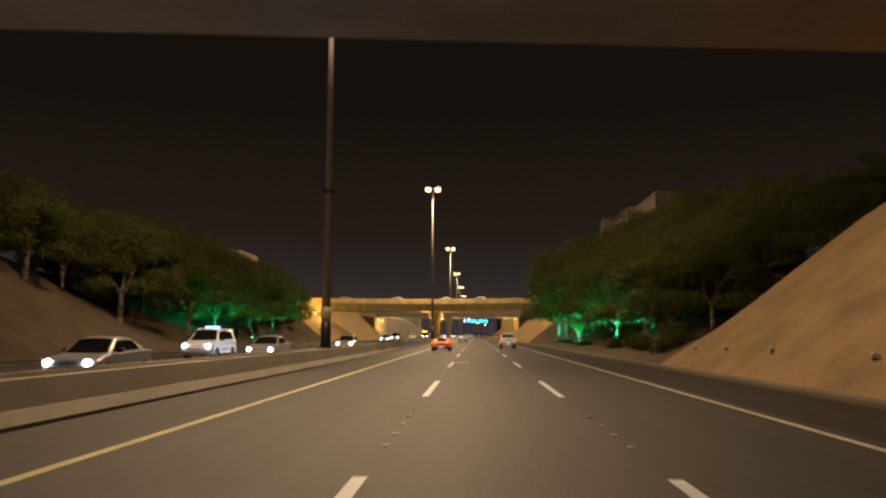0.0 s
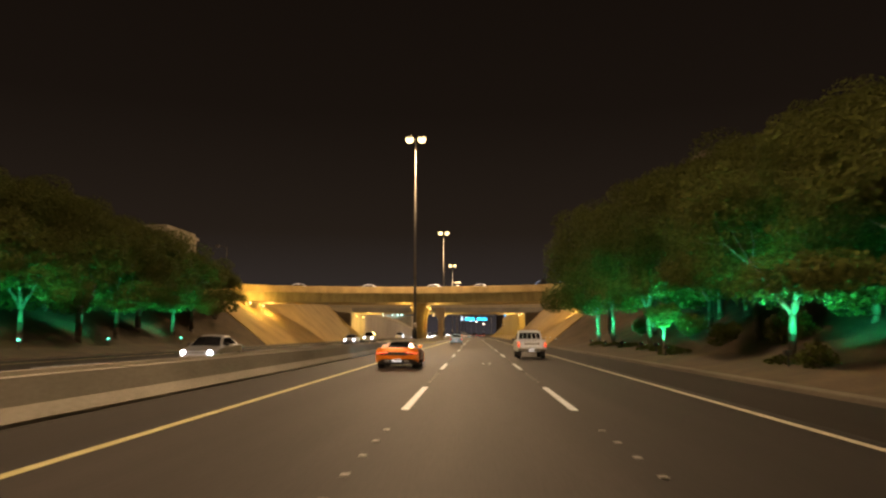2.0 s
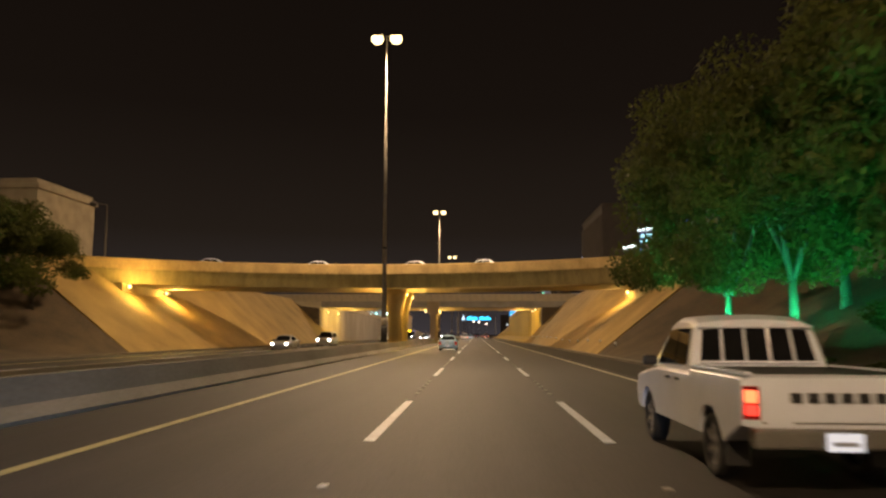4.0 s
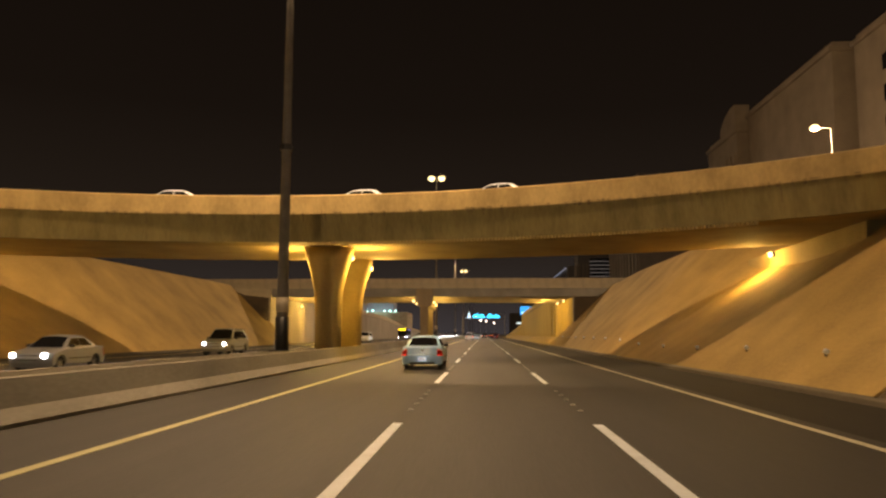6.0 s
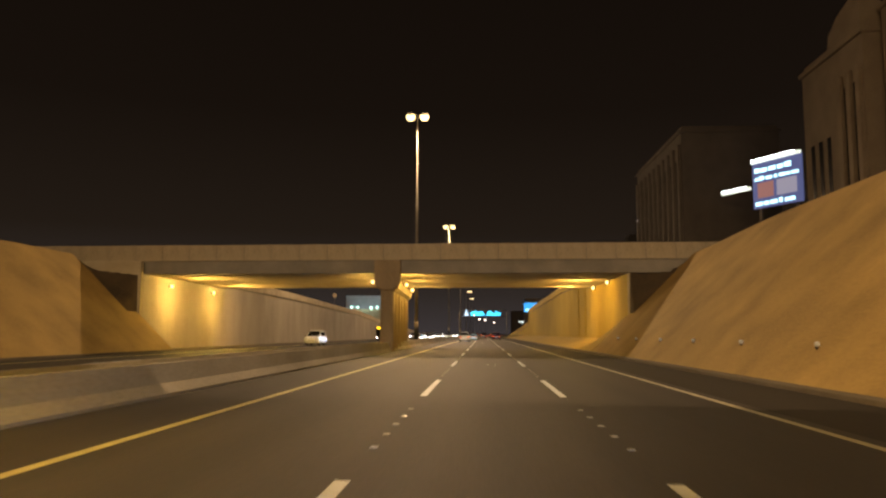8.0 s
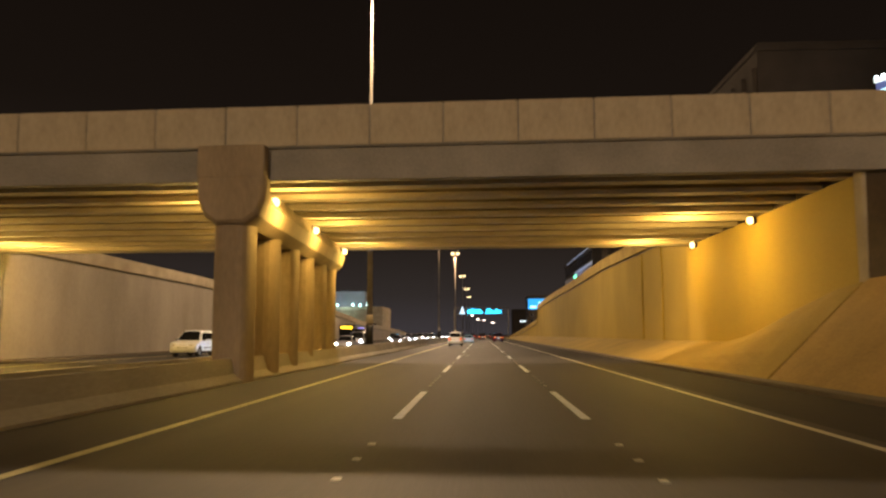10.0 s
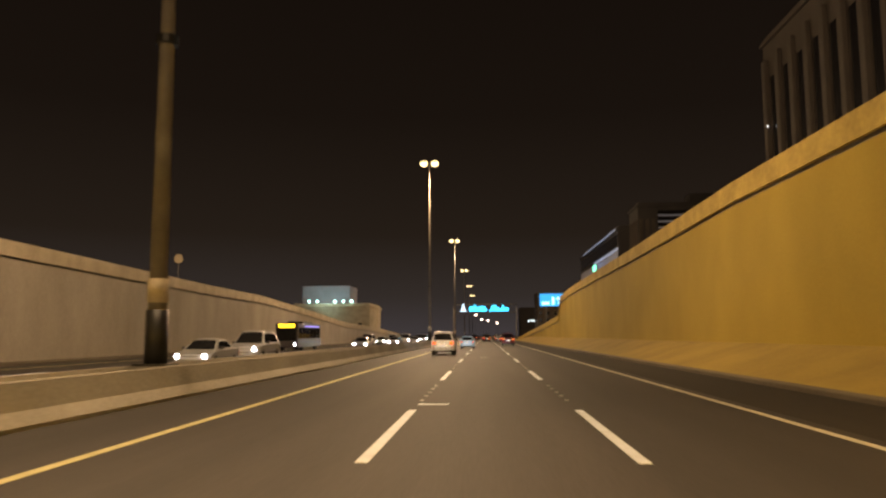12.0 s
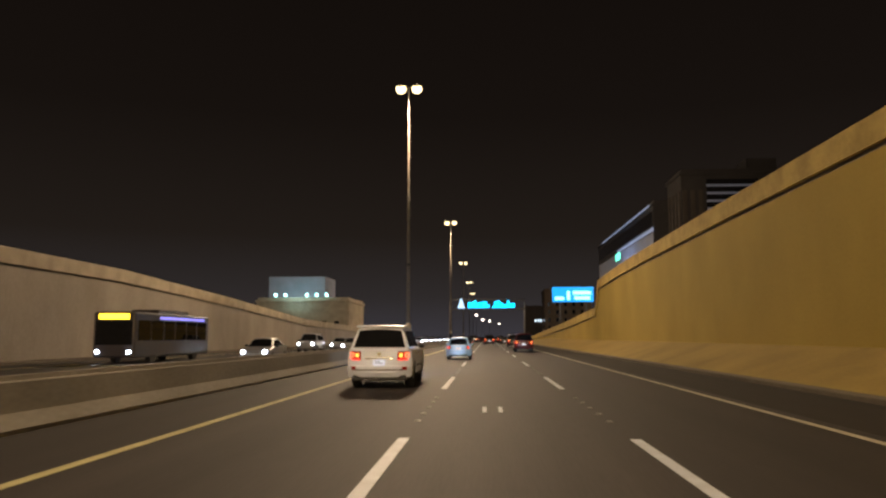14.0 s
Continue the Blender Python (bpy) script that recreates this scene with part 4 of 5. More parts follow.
def head_lamps(car, s, z0, z1, x0, x1, lit):
    for sgn in (-1, 1):
        a, b = sorted((sgn * x0, sgn * x1))
        h = part("headlamp", nose_strip(s, a, b, z0, z1, 0.012), CLEAR_LENS, car)
        if lit:
            c, hh = (x0 + x1) / 2, (z0 + z1) / 2
            bm = bmesh.new()
            bmesh.ops.create_uvsphere(bm, u_segments=10, v_segments=6, radius=0.11, matrix=Matrix.Translation((sgn * c, s.nose(sgn * c, hh) + 0.03, hh)))
            part("bulb", bm, HEAD_GLOW, h, "glaring white bulb", smooth=True)
    part("grille", nose_strip(s, -x0 + 0.08, x0 - 0.08, z0 - 0.12, z1 - 0.06, 0.01), BLACK_TRIM, car)


def handles(car, s, spots, material):
    for y, z in spots:
        for sgn in (-1, 1):
            x = sgn * (s.w - 0.005)
            part("door_handle", boxed(min(x - 0.02, x + 0.02), max(x - 0.02, x + 0.02), y - 0.09, y + 0.09, z - 0.018, z + 0.018, bevel=0.008), material, car)


def tail_lamps(car, s, x0, x1, z0, z1, hot, slant=0.0):
    for sgn in (-1, 1):
        a, b = (sgn * x0, sgn * x1)
        lamp = part("tail_lamp", tail_strip(s, a, b, z0, z1, 0.018, slant=slant), TAIL_RED, car, "red tail lamp")
        for hx0, hx1, hz0, hz1, m in hot:
            part("lit_segment", tail_strip(s, sgn * hx0, sgn * hx1, hz0, hz1, 0.026, 3, slant), m, lamp, "glowing segment")


def supercar(m):
    paint = car_paint("orange_paint", (0.85, 0.22, 0.012), 0.1)
    car = thing("sports_car", "low orange sports car with black engine cover and lit tail lamps", "car", m=m)
    top = [(0.16, 0.28), (0.02, 0.50), (0.0, 0.72), (0.06, 0.90), (0.5, 0.93), (1.3, 0.93), (2.2, 0.86), (3.0, 0.80), (3.7, 0.68), (4.2, 0.55), (4.42, 0.42), (4.46, 0.30), (4.3, 0.16)]
    roof = [(0.30, 0.90), (0.95, 1.0), (1.75, 1.13), (2.25, 1.14), (3.15, 0.82)]
    s = Shape(1.93, top, 0.17, (0.88, 3.50), 0.345, roof, 0.22, 0.22, 0.55)
    part("body", car_body(s), paint, car, "orange body", smooth=33)
    part("cabin", car_cabin(s), paint, car, smooth=33)
    part("rear_window", cabin_pane(s, 1, 2, 0.03, 0.016, 0.70), GLASS, car, "dark louvred rear window")
    part("engine_cover", cabin_pane(s, 0, 1, 0.05, 0.012, 0.66), BLACK_TRIM, car, "black engine cover")
    for k in range(4):
        y = 0.42 + 0.14 * k
        part("louvre", boxed(-0.46, 0.46, y, y + 0.045, 0.925 + 0.022 * k, 0.965 + 0.022 * k, bevel=0.008), GLASS, car)
    part("spoiler_lip", boxed(-0.82, 0.82, 0.05, 0.24, 0.905, 0.945, bevel=0.015), paint, car)
    part("windscreen", cabin_pane(s, 4, 3, 0.08, 0.012, 0.85), GLASS, car)
    for sgn in (-1, 1):
        part("side_window", side_pane(s, [(1.55, 0.93), (2.75, 0.92), (2.28, 1.06), (1.8, 1.07)], sgn), GLASS, car)
        part("air_intake", boxed(*sorted((sgn * 0.90, sgn * 0.975)), 1.35, 1.6, 0.42, 0.80, bevel=0.02), BLACK_TRIM, car)
        part("exhaust_surround", tail_strip(s, sgn * 0.34, sgn * 0.62, 0.30, 0.44, 0.028, 3), DARK_METAL, car)
        part("side_reflector", tail_strip(s, sgn * 0.86, sgn * 0.93, 0.50, 0.525, 0.012, 2), CLEAR_LENS, car)
        part("side_skirt", boxed(*sorted((sgn * 0.86, sgn * 0.965)), 1.35, 3.05, 0.11, 0.19, bevel=0.02), BLACK_TRIM, car)
    part("tail_panel", tail_strip(s, -0.88, 0.88, 0.60, 0.74, 0.008, 8), BLACK_TRIM, car, "black mesh panel between the lamps")
    part("diffuser", tail_strip(s, -0.90, 0.90, 0.20, 0.42, 0.02, 8), BLACK_TRIM, car, "black lower bumper and diffuser")
    for x in (-0.5, -0.38, 0.38, 0.5):
        part("exhaust", rod(bmesh.new(), (x, -0.05, 0.36), (x, 0.2, 0.36), 0.05, 0.05, 12), CHROME, car)
    tail_lamps(car, s, 0.40, 0.93, 0.66, 0.78, [(0.44, 0.80, 0.725, 0.755, TAIL_HOT), (0.80, 0.91, 0.69, 0.735, TAIL_HOT)], -0.03)
    plate(car, s, 0.38, x=0.0, wide=0.42, high=0.13)
    head_lamps(car, s, 0.50, 0.60, 0.55, 0.85, False)
    mirrors(car, s, 2.75, 0.90, paint)
    wheel_set(car, s, DARK_ALLOY, 0.30, 10)
    return car


def sedan(m, paint, label, lit_front=False, lit_rear=True, group=""):
    car = thing("sedan", label, "car", group, m=m)
    top = [(0.12, 0.22), (0.0, 0.34), (-0.0, 0.62), (0.06, 0.66), (0.09, 0.95), (0.20, 1.02), (0.95, 1.03), (2.2, 0.98), (3.2, 0.97), (4.0, 0.88), (4.55, 0.76), (4.72, 0.55), (4.72, 0.36), (4.6, 0.20)]
    roof = [(0.75, 1.0), (1.45, 1.40), (1.75, 1.45), (2.35, 1.46), (2.75, 1.40), (3.5, 0.95)]
    s = Shape(1.82, top, 0.20, (1.02, 3.78), 0.325, roof, 0.30, 0.10, 0.42)
    part("body", car_body(s), paint, car, smooth=33)
    part("cabin", car_cabin(s), paint, car, smooth=33)
    part("rear_window", cabin_pane(s, 0, 1, 0.1, 0.014, 0.84), GLASS, car)
    part("windscreen", cabin_pane(s, 5, 4, 0.06, 0.014, 0.88), GLASS, car)
    for sgn in (-1, 1):
        part("rear_side_window", side_pane(s, [(1.18, 1.05), (2.12, 1.04), (2.12, 1.37), (1.62, 1.36)], sgn), GLASS, car)
        part("front_side_window", side_pane(s, [(2.18, 1.04), (3.2, 1.0), (2.72, 1.34), (2.18, 1.37)], sgn), GLASS, car)
        part("side_moulding", boxed(*sorted((sgn * 0.895, sgn * 0.922)), 1.5, 3.3, 0.52, 0.56, bevel=0.008), BLACK_TRIM, car)
    tail_lamps(car, s, 0.66, 0.905, 0.60, 0.89, [(0.68, 0.89, 0.62, 0.70, TAIL_GLOW), (0.69, 0.86, 0.75, 0.86, TAIL_HOT)] if lit_rear else [])
    part("bumper_grille", tail_strip(s, -0.55, 0.55, 0.24, 0.33, 0.012, 6), STEEL, car, "grey slot in the rear bumper")
    part("bumper_crease", tail_strip(s, -0.88, 0.88, 0.565, 0.59, 0.03, 8), paint, car)
    part("trunk_seam", tail_strip(s, -0.58, 0.58, 0.635, 0.65, 0.006, 6), BLACK_TRIM, car)
    part("badge", boxed(-0.05, 0.05, s.tail(0, 0.84) - 0.015, s.tail(0, 0.84) + 0.02, 0.80, 0.88, bevel=0.01), CHROME, car)
    plate(car, s, 0.47, lit=lit_rear)
    head_lamps(car, s, 0.60, 0.74, 0.48, 0.82, lit_front)
    part("exhaust", rod(bmesh.new(), (-0.62, -0.03, 0.25), (-0.62, 0.2, 0.25), 0.035, 0.035, 10), CHROME, car)
    handles(car, s, ((1.75, 0.88), (2.85, 0.86)), paint)
    mirrors(car, s, 3.05, 0.98, BLACK_TRIM)
    wheel_set(car, s, ALLOY, 0.2, 7)
    return car


def suv(m, paint, label, lit_front=False, lit_rear=True, group=""):
    car = thing("suv", label, "car", group, m=m)
    top = [(0.10, 0.34), (0.0, 0.48), (0.0, 0.66), (0.07, 0.70), (0.09, 1.12), (0.16, 1.20), (1.5, 1.20), (3.4, 1.18), (4.2, 1.12), (4.75, 1.02), (4.95, 0.78), (4.98, 0.52), (4.85, 0.34)]
    roof = [(0.14, 1.16), (0.42, 1.78), (0.75, 1.87), (2.6, 1.89), (3.0, 1.84), (3.75, 1.16)]
    s = Shape(1.97, top, 0.36, (1.12, 3.97), 0.39, roof, 0.30, 0.09, 0.30)
    part("body", car_body(s), paint, car, smooth=33)
    part("cabin", car_cabin(s), paint, car, smooth=33)
    part("rear_window", cabin_pane(s, 0, 1, 0.10, 0.014, 0.89), GLASS, car)
    part("windscreen", cabin_pane(s, 5, 4, 0.06, 0.014, 0.9), GLASS, car)
    for sgn in (-1, 1):
        part("quarter_window", side_pane(s, [(0.55, 1.24), (1.25, 1.24), (1.25, 1.72), (0.72, 1.72)], sgn), GLASS, car)
        part("rear_side_window", side_pane(s, [(1.31, 1.24), (2.25, 1.24), (2.25, 1.74), (1.31, 1.73)], sgn), GLASS, car)
        part("front_side_window", side_pane(s, [(2.31, 1.24), (3.45, 1.22), (2.95, 1.72), (2.31, 1.74)], sgn), GLASS, car)
        part("side_moulding", boxed(*sorted((sgn * 0.955, sgn * 0.995)), 1.75, 3.25, 0.62, 0.68, bevel=0.01), BLACK_TRIM, car)
        part("side_step", boxed(*sorted((sgn * 0.86, sgn * 1.02)), 1.65, 3.4, 0.34, 0.42, bevel=0.02), BLACK_TRIM, car, "dark running board")
        part("reflector", tail_strip(s, sgn * 0.70, sgn * 0.84, 0.56, 0.66, 0.02, 2), TAIL_RED, car)
        part("roof_rail", boxed(*sorted((sgn * 0.70, sgn * 0.74)), 0.9, 2.6, 1.86, 1.92, bevel=0.012), paint, car)
    hot = []
    if lit_rear:
        hot = [(0.61, 0.71, 0.94, 1.05, TAIL_AMBER), (0.77, 0.81, 0.93, 1.07, TAIL_HOT), (0.81, 0.91, 1.035, 1.075, TAIL_HOT), (0.81, 0.91, 0.925, 0.965, TAIL_HOT), (0.57, 0.94, 0.85, 0.89, TAIL_GLOW)]
    tail_lamps(car, s, 0.55, 0.96, 0.84, 1.11, hot)
    part("under_guard", boxed(-0.80, 0.80, 0.10, 0.55, 0.24, 0.42, bevel=0.03), BLACK_TRIM, car, "dark guard under the bumper")
    part("badge", boxed(-0.06, 0.06, s.tail(0, 1.03) - 0.02, s.tail(0, 1.03) + 0.02, 0.98, 1.07, bevel=0.012), CHROME, car)
    part("garnish", tail_strip(s, -0.42, 0.42, 0.87, 0.92, 0.03, 4), CHROME, car, "chrome strip over the number plate")
    part("bumper_gap", tail_strip(s, -0.72, 0.72, 0.545, 0.575, 0.012, 6), BLACK_TRIM, car, "dark line across the bumper")
    part("spoiler", boxed(-0.72, 0.72, 0.30, 0.60, 1.83, 1.88, bevel=0.02), paint, car)
    plate(car, s, 0.78, lit=lit_rear)
    head_lamps(car, s, 0.78, 0.95, 0.50, 0.88, lit_front)
    handles(car, s, ((1.55, 1.04), (2.45, 1.04)), CHROME)
    mirrors(car, s, 3.25, 1.18, BLACK_TRIM)
    wheel_set(car, s, ALLOY, 0.27, 6)
    return car


def hatchback(m, paint, label, lit_front=False, lit_rear=True, group=""):
    car = thing("hatchback", label, "car", group, m=m)
    top = [(0.10, 0.24), (0.0, 0.34), (0.0, 0.62), (0.07, 0.66), (0.13, 0.98), (0.4, 1.0), (2.0, 0.97), (2.9, 0.96), (3.5, 0.86), (3.95, 0.72), (4.08, 0.50), (4.06, 0.34), (3.95, 0.22)]
    roof = [(0.20, 0.97), (0.55, 1.38), (0.9, 1.47), (1.9, 1.50), (2.3, 1.44), (3.1, 0.95)]
    s = Shape(1.74, top, 0.21, (0.72, 3.24), 0.31, roof, 0.32, 0.10, 0.36)
    part("body", car_body(s), paint, car, smooth=33)
    part("cabin", car_cabin(s), paint, car, smooth=33)
    part("rear_window", cabin_pane(s, 0, 1, 0.1, 0.014, 0.82), GLASS, car)
    part("windscreen", cabin_pane(s, 5, 4, 0.06, 0.014, 0.88), GLASS, car)
    for sgn in (-1, 1):
        part("rear_side_window", side_pane(s, [(0.72, 1.06), (1.55, 1.03), (1.55, 1.40), (0.95, 1.36)], sgn), GLASS, car)
        part("front_side_window", side_pane(s, [(1.61, 1.03), (2.75, 0.99), (2.3, 1.36), (1.61, 1.40)], sgn), GLASS, car)
    tail_lamps(car, s, 0.56, 0.85, 0.70, 0.93, [(0.60, 0.80, 0.76, 0.88, TAIL_GLOW), (0.64, 0.74, 0.79, 0.85, TAIL_HOT)] if lit_rear else [])
    part("bumper_grille", tail_strip(s, -0.6, 0.6, 0.26, 0.34, 0.012, 6), BLACK_TRIM, car)
    part("spoiler", boxed(-0.55, 0.55, 0.42, 0.66, 1.43, 1.47, bevel=0.015), paint, car)
    plate(car, s, 0.74, lit=lit_rear)
    head_lamps(car, s, 0.58, 0.74, 0.45, 0.78, lit_front)
    handles(car, s, ((1.3, 0.86), (2.2, 0.86)), paint)
    mirrors(car, s, 2.65, 0.98, paint)
    wheel_set(car, s, ALLOY, 0.19, 5)
    return car


def pickup(m, paint, label):
    car = thing("pickup_truck", label, "truck", m=m)
    top = [(0.06, 0.66), (0.04, 0.72), (0.05, 1.14), (0.12, 1.17), (2.0, 1.17), (2.02, 1.12), (3.7, 1.12), (4.3, 1.06), (4.95, 0.98), (5.1, 0.75), (5.12, 0.5), (5.0, 0.42)]
    roof = [(2.10, 1.10), (2.28, 1.70), (2.55, 1.77), (3.1, 1.78), (3.35, 1.72), (4.05, 1.10)]
    s = Shape(1.80, top, 0.44, (1.22, 4.28), 0.37, roof, 0.12, 0.06, 0.2)
    part("body", car_body(s), paint, car, smooth=33)
    part("cabin", car_cabin(s), paint, car, smooth=33)
    well = bmesh.new()
    box(well, -0.78, 0.78, 0.16, 1.98, 1.172, 1.176)
    part("bed_floor", well, BLACK_TRIM, car, "dark open load bed")
    for sgn in (-1, 1):
        part("bed_rail", boxed(*sorted((sgn * 0.79, sgn * 0.87)), 0.1, 2.0, 1.16, 1.20, bevel=0.012), paint, car)
        part("rear_side_window", side_pane(s, [(2.32, 1.18), (2.85, 1.18), (2.85, 1.64), (2.42, 1.64)], sgn), GLASS, car)
        part("front_side_window", side_pane(s, [(2.9, 1.18), (3.8, 1.16), (3.35, 1.62), (2.9, 1.64)], sgn), GLASS, car)
    part("rear_window", cabin_pane(s, 0, 1, 0.16, 0.014, 0.86), GLASS, car)
    for x in (-0.44, -0.15, 0.15, 0.44):
        part("window_guard_bar", rod(bmesh.new(), (x, 2.10, 1.2), (x * 0.95, 2.22, 1.66), 0.018, 0.018, 8), paint, car)
    for z, y in ((1.22, 2.105), (1.66, 2.22)):
        part("window_guard_bar", rod(bmesh.new(), (-0.7, y, z), (0.7, y, z), 0.02, 0.02, 8), paint, car)
    part("windscreen", cabin_pane(s, 5, 4, 0.06, 0.014, 0.9), GLASS, car)
    tail_lamps(car, s, 0.74, 0.885, 0.74, 1.06, [(0.76, 0.87, 0.90, 1.02, TAIL_HOT), (0.76, 0.87, 0.78, 0.88, TAIL_GLOW)])
    part("tailgate_seam", tail_strip(s, -0.72, 0.72, 0.705, 0.72, 0.006, 4), BLACK_TRIM, car)
    for i in range(6):
        x = -0.40 + 0.16 * i
        part("lettering_bar", tail_strip(s, x - 0.055, x + 0.055, 0.90, 1.00, 0.008, 1), BLACK_TRIM, car, "dark lettering bar on the tailgate")
    part("rear_bumper", boxed(-0.86, 0.86, -0.10, 0.08, 0.48, 0.66, bevel=0.03), STEEL, car, "grey steel rear bumper")
    lit = part("number_plate", boxed(-0.20, 0.14, -0.125, -0.10, 0.47, 0.64, bevel=0.006), PLATE_GLOW, car, "pale number plate")
    part("bar", boxed(-0.15, 0.09, -0.128, -0.125, 0.52, 0.56), PLATE_INK, lit)
    head_lamps(car, s, 0.72, 0.90, 0.48, 0.82, False)
    for sgn in (-1, 1):
        part("mud_flap", boxed(*sorted((sgn * 0.62, sgn * 0.86)), 0.74, 0.77, 0.20, 0.60), BLACK_TRIM, car)
    handles(car, s, ((2.55, 1.0), (3.0, 1.0)), BLACK_TRIM)
    mirrors(car, s, 3.7, 1.14, BLACK_TRIM)
    wheel_set(car, s, ALLOY, 0.22, 6)
    return car


def city_bus(m):
    b = thing("bus", "dark city bus with a lit amber destination sign", "bus", m=m)
    skin = car_paint("bus_paint", (0.05, 0.045, 0.05), 0.2)
    part("body", boxed(-1.25, 1.25, 0, 12, 0.35, 3.05, bevel=0.12), skin, b)
    part("roof_unit", boxed(-0.9, 0.9, 3, 8, 3.05, 3.3, bevel=0.08), skin, b)
    for i in range(6):
        for sgn in (-1, 1):
            part("window", boxed(*sorted((sgn * 1.24, sgn * 1.262)), 0.6 + 1.85 * i, 2.3 + 1.85 * i, 1.35, 2.55, bevel=0.01), GLASS, b)
    part("windscreen", boxed(-1.1, 1.1, 11.98, 12.02, 1.1, 2.5, bevel=0.01), GLASS, b)
    part("destination_sign", boxed(-0.9, 0.9, 12.0, 12.03, 2.6, 2.92), glow("amber_sign", (1.0, 0.62, 0.02), 5), b, "glowing amber sign")
    part("side_light_strip", boxed(1.252, 1.27, 1.0, 8.5, 2.66, 2.82), glow("violet_strip", (0.35, 0.3, 1.0), 1.2), b, "violet light strip")
    part("side_light_strip", boxed(-1.27, -1.252, 1.0, 8.5, 2.66, 2.82), glow("violet_strip_far", (0.35, 0.3, 1.0), 1.2), b, "violet light strip")
    for sgn in (-1, 1):
        bm = bmesh.new()
        bmesh.ops.create_uvsphere(bm, u_segments=10, v_segments=6, radius=0.1, matrix=Matrix.Translation((sgn * 0.95, 12.02, 0.7)))
        part("headlamp", bm, HEAD_GLOW, b, smooth=True)
        for y in (2.6, 9.4):
            part("wheel", rod(bmesh.new(), (sgn * 0.95, y, 0.48), (sgn * 1.24, y, 0.48), 0.48, 0.48, 20), RUBBER, b)
    return b


# blue here stands for cool headlamp light from behind, put into the paint
SILVER_COOL_LIT = car_paint("silver_cool_lit_paint", (0.46, 0.74, 1.0), 0.0)
WHITE = car_paint("white_paint", (0.76, 0.81, 0.92), 0.0)
DARK_RED = car_paint("dark_red_paint", (0.10, 0.012, 0.012), 0.2)
DARK = car_paint("dark_paint", (0.025, 0.02, 0.02), 0.2)
PALE = car_paint("silver_grey_paint", (0.30, 0.31, 0.33), 0.2)

supercar(pose(-3.77, 47.6, 0))
# dipped beams of cars ahead and of those that come towards the camera close to the barrier
for bx, by, ahead_ in ((-3.77, 52.2, 1), (-2.97, 133.4, 1), (-3.7, 286.2, 1), (-2.38, 315.2, 1), (-13.4, 48.9, -1), (-14.0, 252.9, -1), (-14.1, 260.9, -1), (-14.2, 302.9, -1), (-18.6, 145.9, -1), (-13.4, 18.8, -1)):
    spot_lamp((bx, by, 0.62), (bx + (0.3 if ahead_ > 0 else 3.0), by + 20 * ahead_, -0.5), 5200 if ahead_ > 0 else 3200, COOL, 56, 0.8, 0.1)
pickup(pose(3.3, 61.35, 0), WHITE, "white pickup truck with window guard bars and chrome rear bumper")
sedan(pose(-2.97, 128.55, 0), SILVER_COOL_LIT, "silver four-door sedan painted blue for headlamp light, with lit red tail lamps")
suv(pose(-3.7, 281.1, 0), WHITE, "large white off-road car with glowing tail lamps")
hatchback(pose(-2.38, 311.0, 0), SILVER_COOL_LIT, "silver hatchback painted blue for headlamp light, with lit red tail lamps")

# traffic far ahead
suv(pose(3.35, 337.0, 0), DARK_RED, "dark red off-road car with lit tail lamps")
ahead = suv(pose(3.6, 372.0, 0), DARK, "dark off-road car with lit tail lamps far ahead", group="traffic far ahead")
for x, y in ((0.1, 402), (-3.6, 455), (3.5, 470), (0.2, 520)):
    copy_thing(ahead, pose(x, y, 0))
ahead = sedan(pose(-3.5, 388.0, 0), DARK, "dark sedan with lit tail lamps far ahead", group="traffic far ahead")
for x, y in ((0.0, 438), (3.6, 430), (-3.4, 500), (3.4, 545), (-3.6, 590), (0.1, 610)):
    copy_thing(ahead, pose(x, y, 0))

# oncoming traffic
near = sedan(pose(-13.4, 19.0 + 4.72, 0, 0, 0, 180), PALE, "silver-grey sedan with glaring headlamps on the far carriageway", True, False, "oncoming traffic")
for x, y in ((-13.3, -3), (-13.4, 49), (-14.0, 253), (-14.2, 303), (-14.4, 336), (-18.2, 349), (-14.4, 372), (-18.2, 400), (-14.4, 418), (-18.3, 124), (-14.4, 445), (-18.2, 462), (-14.4, 480), (-18.2, 505), (-14.4, 530), (-22, 470), (-22, 520)):
    copy_thing(near, pose(x, y + 4.72, 0, 0, 0, 180))
near = suv(pose(-18.6, 146.0 + 4.98, 0, 0, 0, 180), PALE, "silver-grey off-road car with glaring headlamps on the far carriageway", True, False, "oncoming traffic")
for x, y in ((-14.1, 261), (-18.2, 333), (-18.3, 366), (-14.4, 353), (-18.2, 385), (-14.4, 395), (-18.2, 425)):
    copy_thing(near, pose(x, y + 4.98, 0, 0, 0, 180))
patrol = suv(pose(-16.9, 18 + 4.98, 0, 0, 0, 180), WHITE, "white off-road car with a blue roof light on the far carriageway", True, False)
part("roof_light", boxed(-0.45, 0.45, 2.0, 2.25, 1.93, 2.06, bevel=0.03), glow("blue_roof_light", (0.25, 0.4, 1.0), 3.0), patrol, "glowing blue light bar")
suv(pose(-21.6, 231.0 + 4.98, 0, 0, 0, 180), WHITE, "white off-road car without lights beside the wall", False, False)
city_bus(pose(-22.2, 302.0 + 12, 0, 0, 0, 180))

# cars on the curved bridge
on_deck = sedan(pose(0, 0, 0), WHITE, "white sedan on the deck of the curved bridge", False, True, "cars on the bridge")
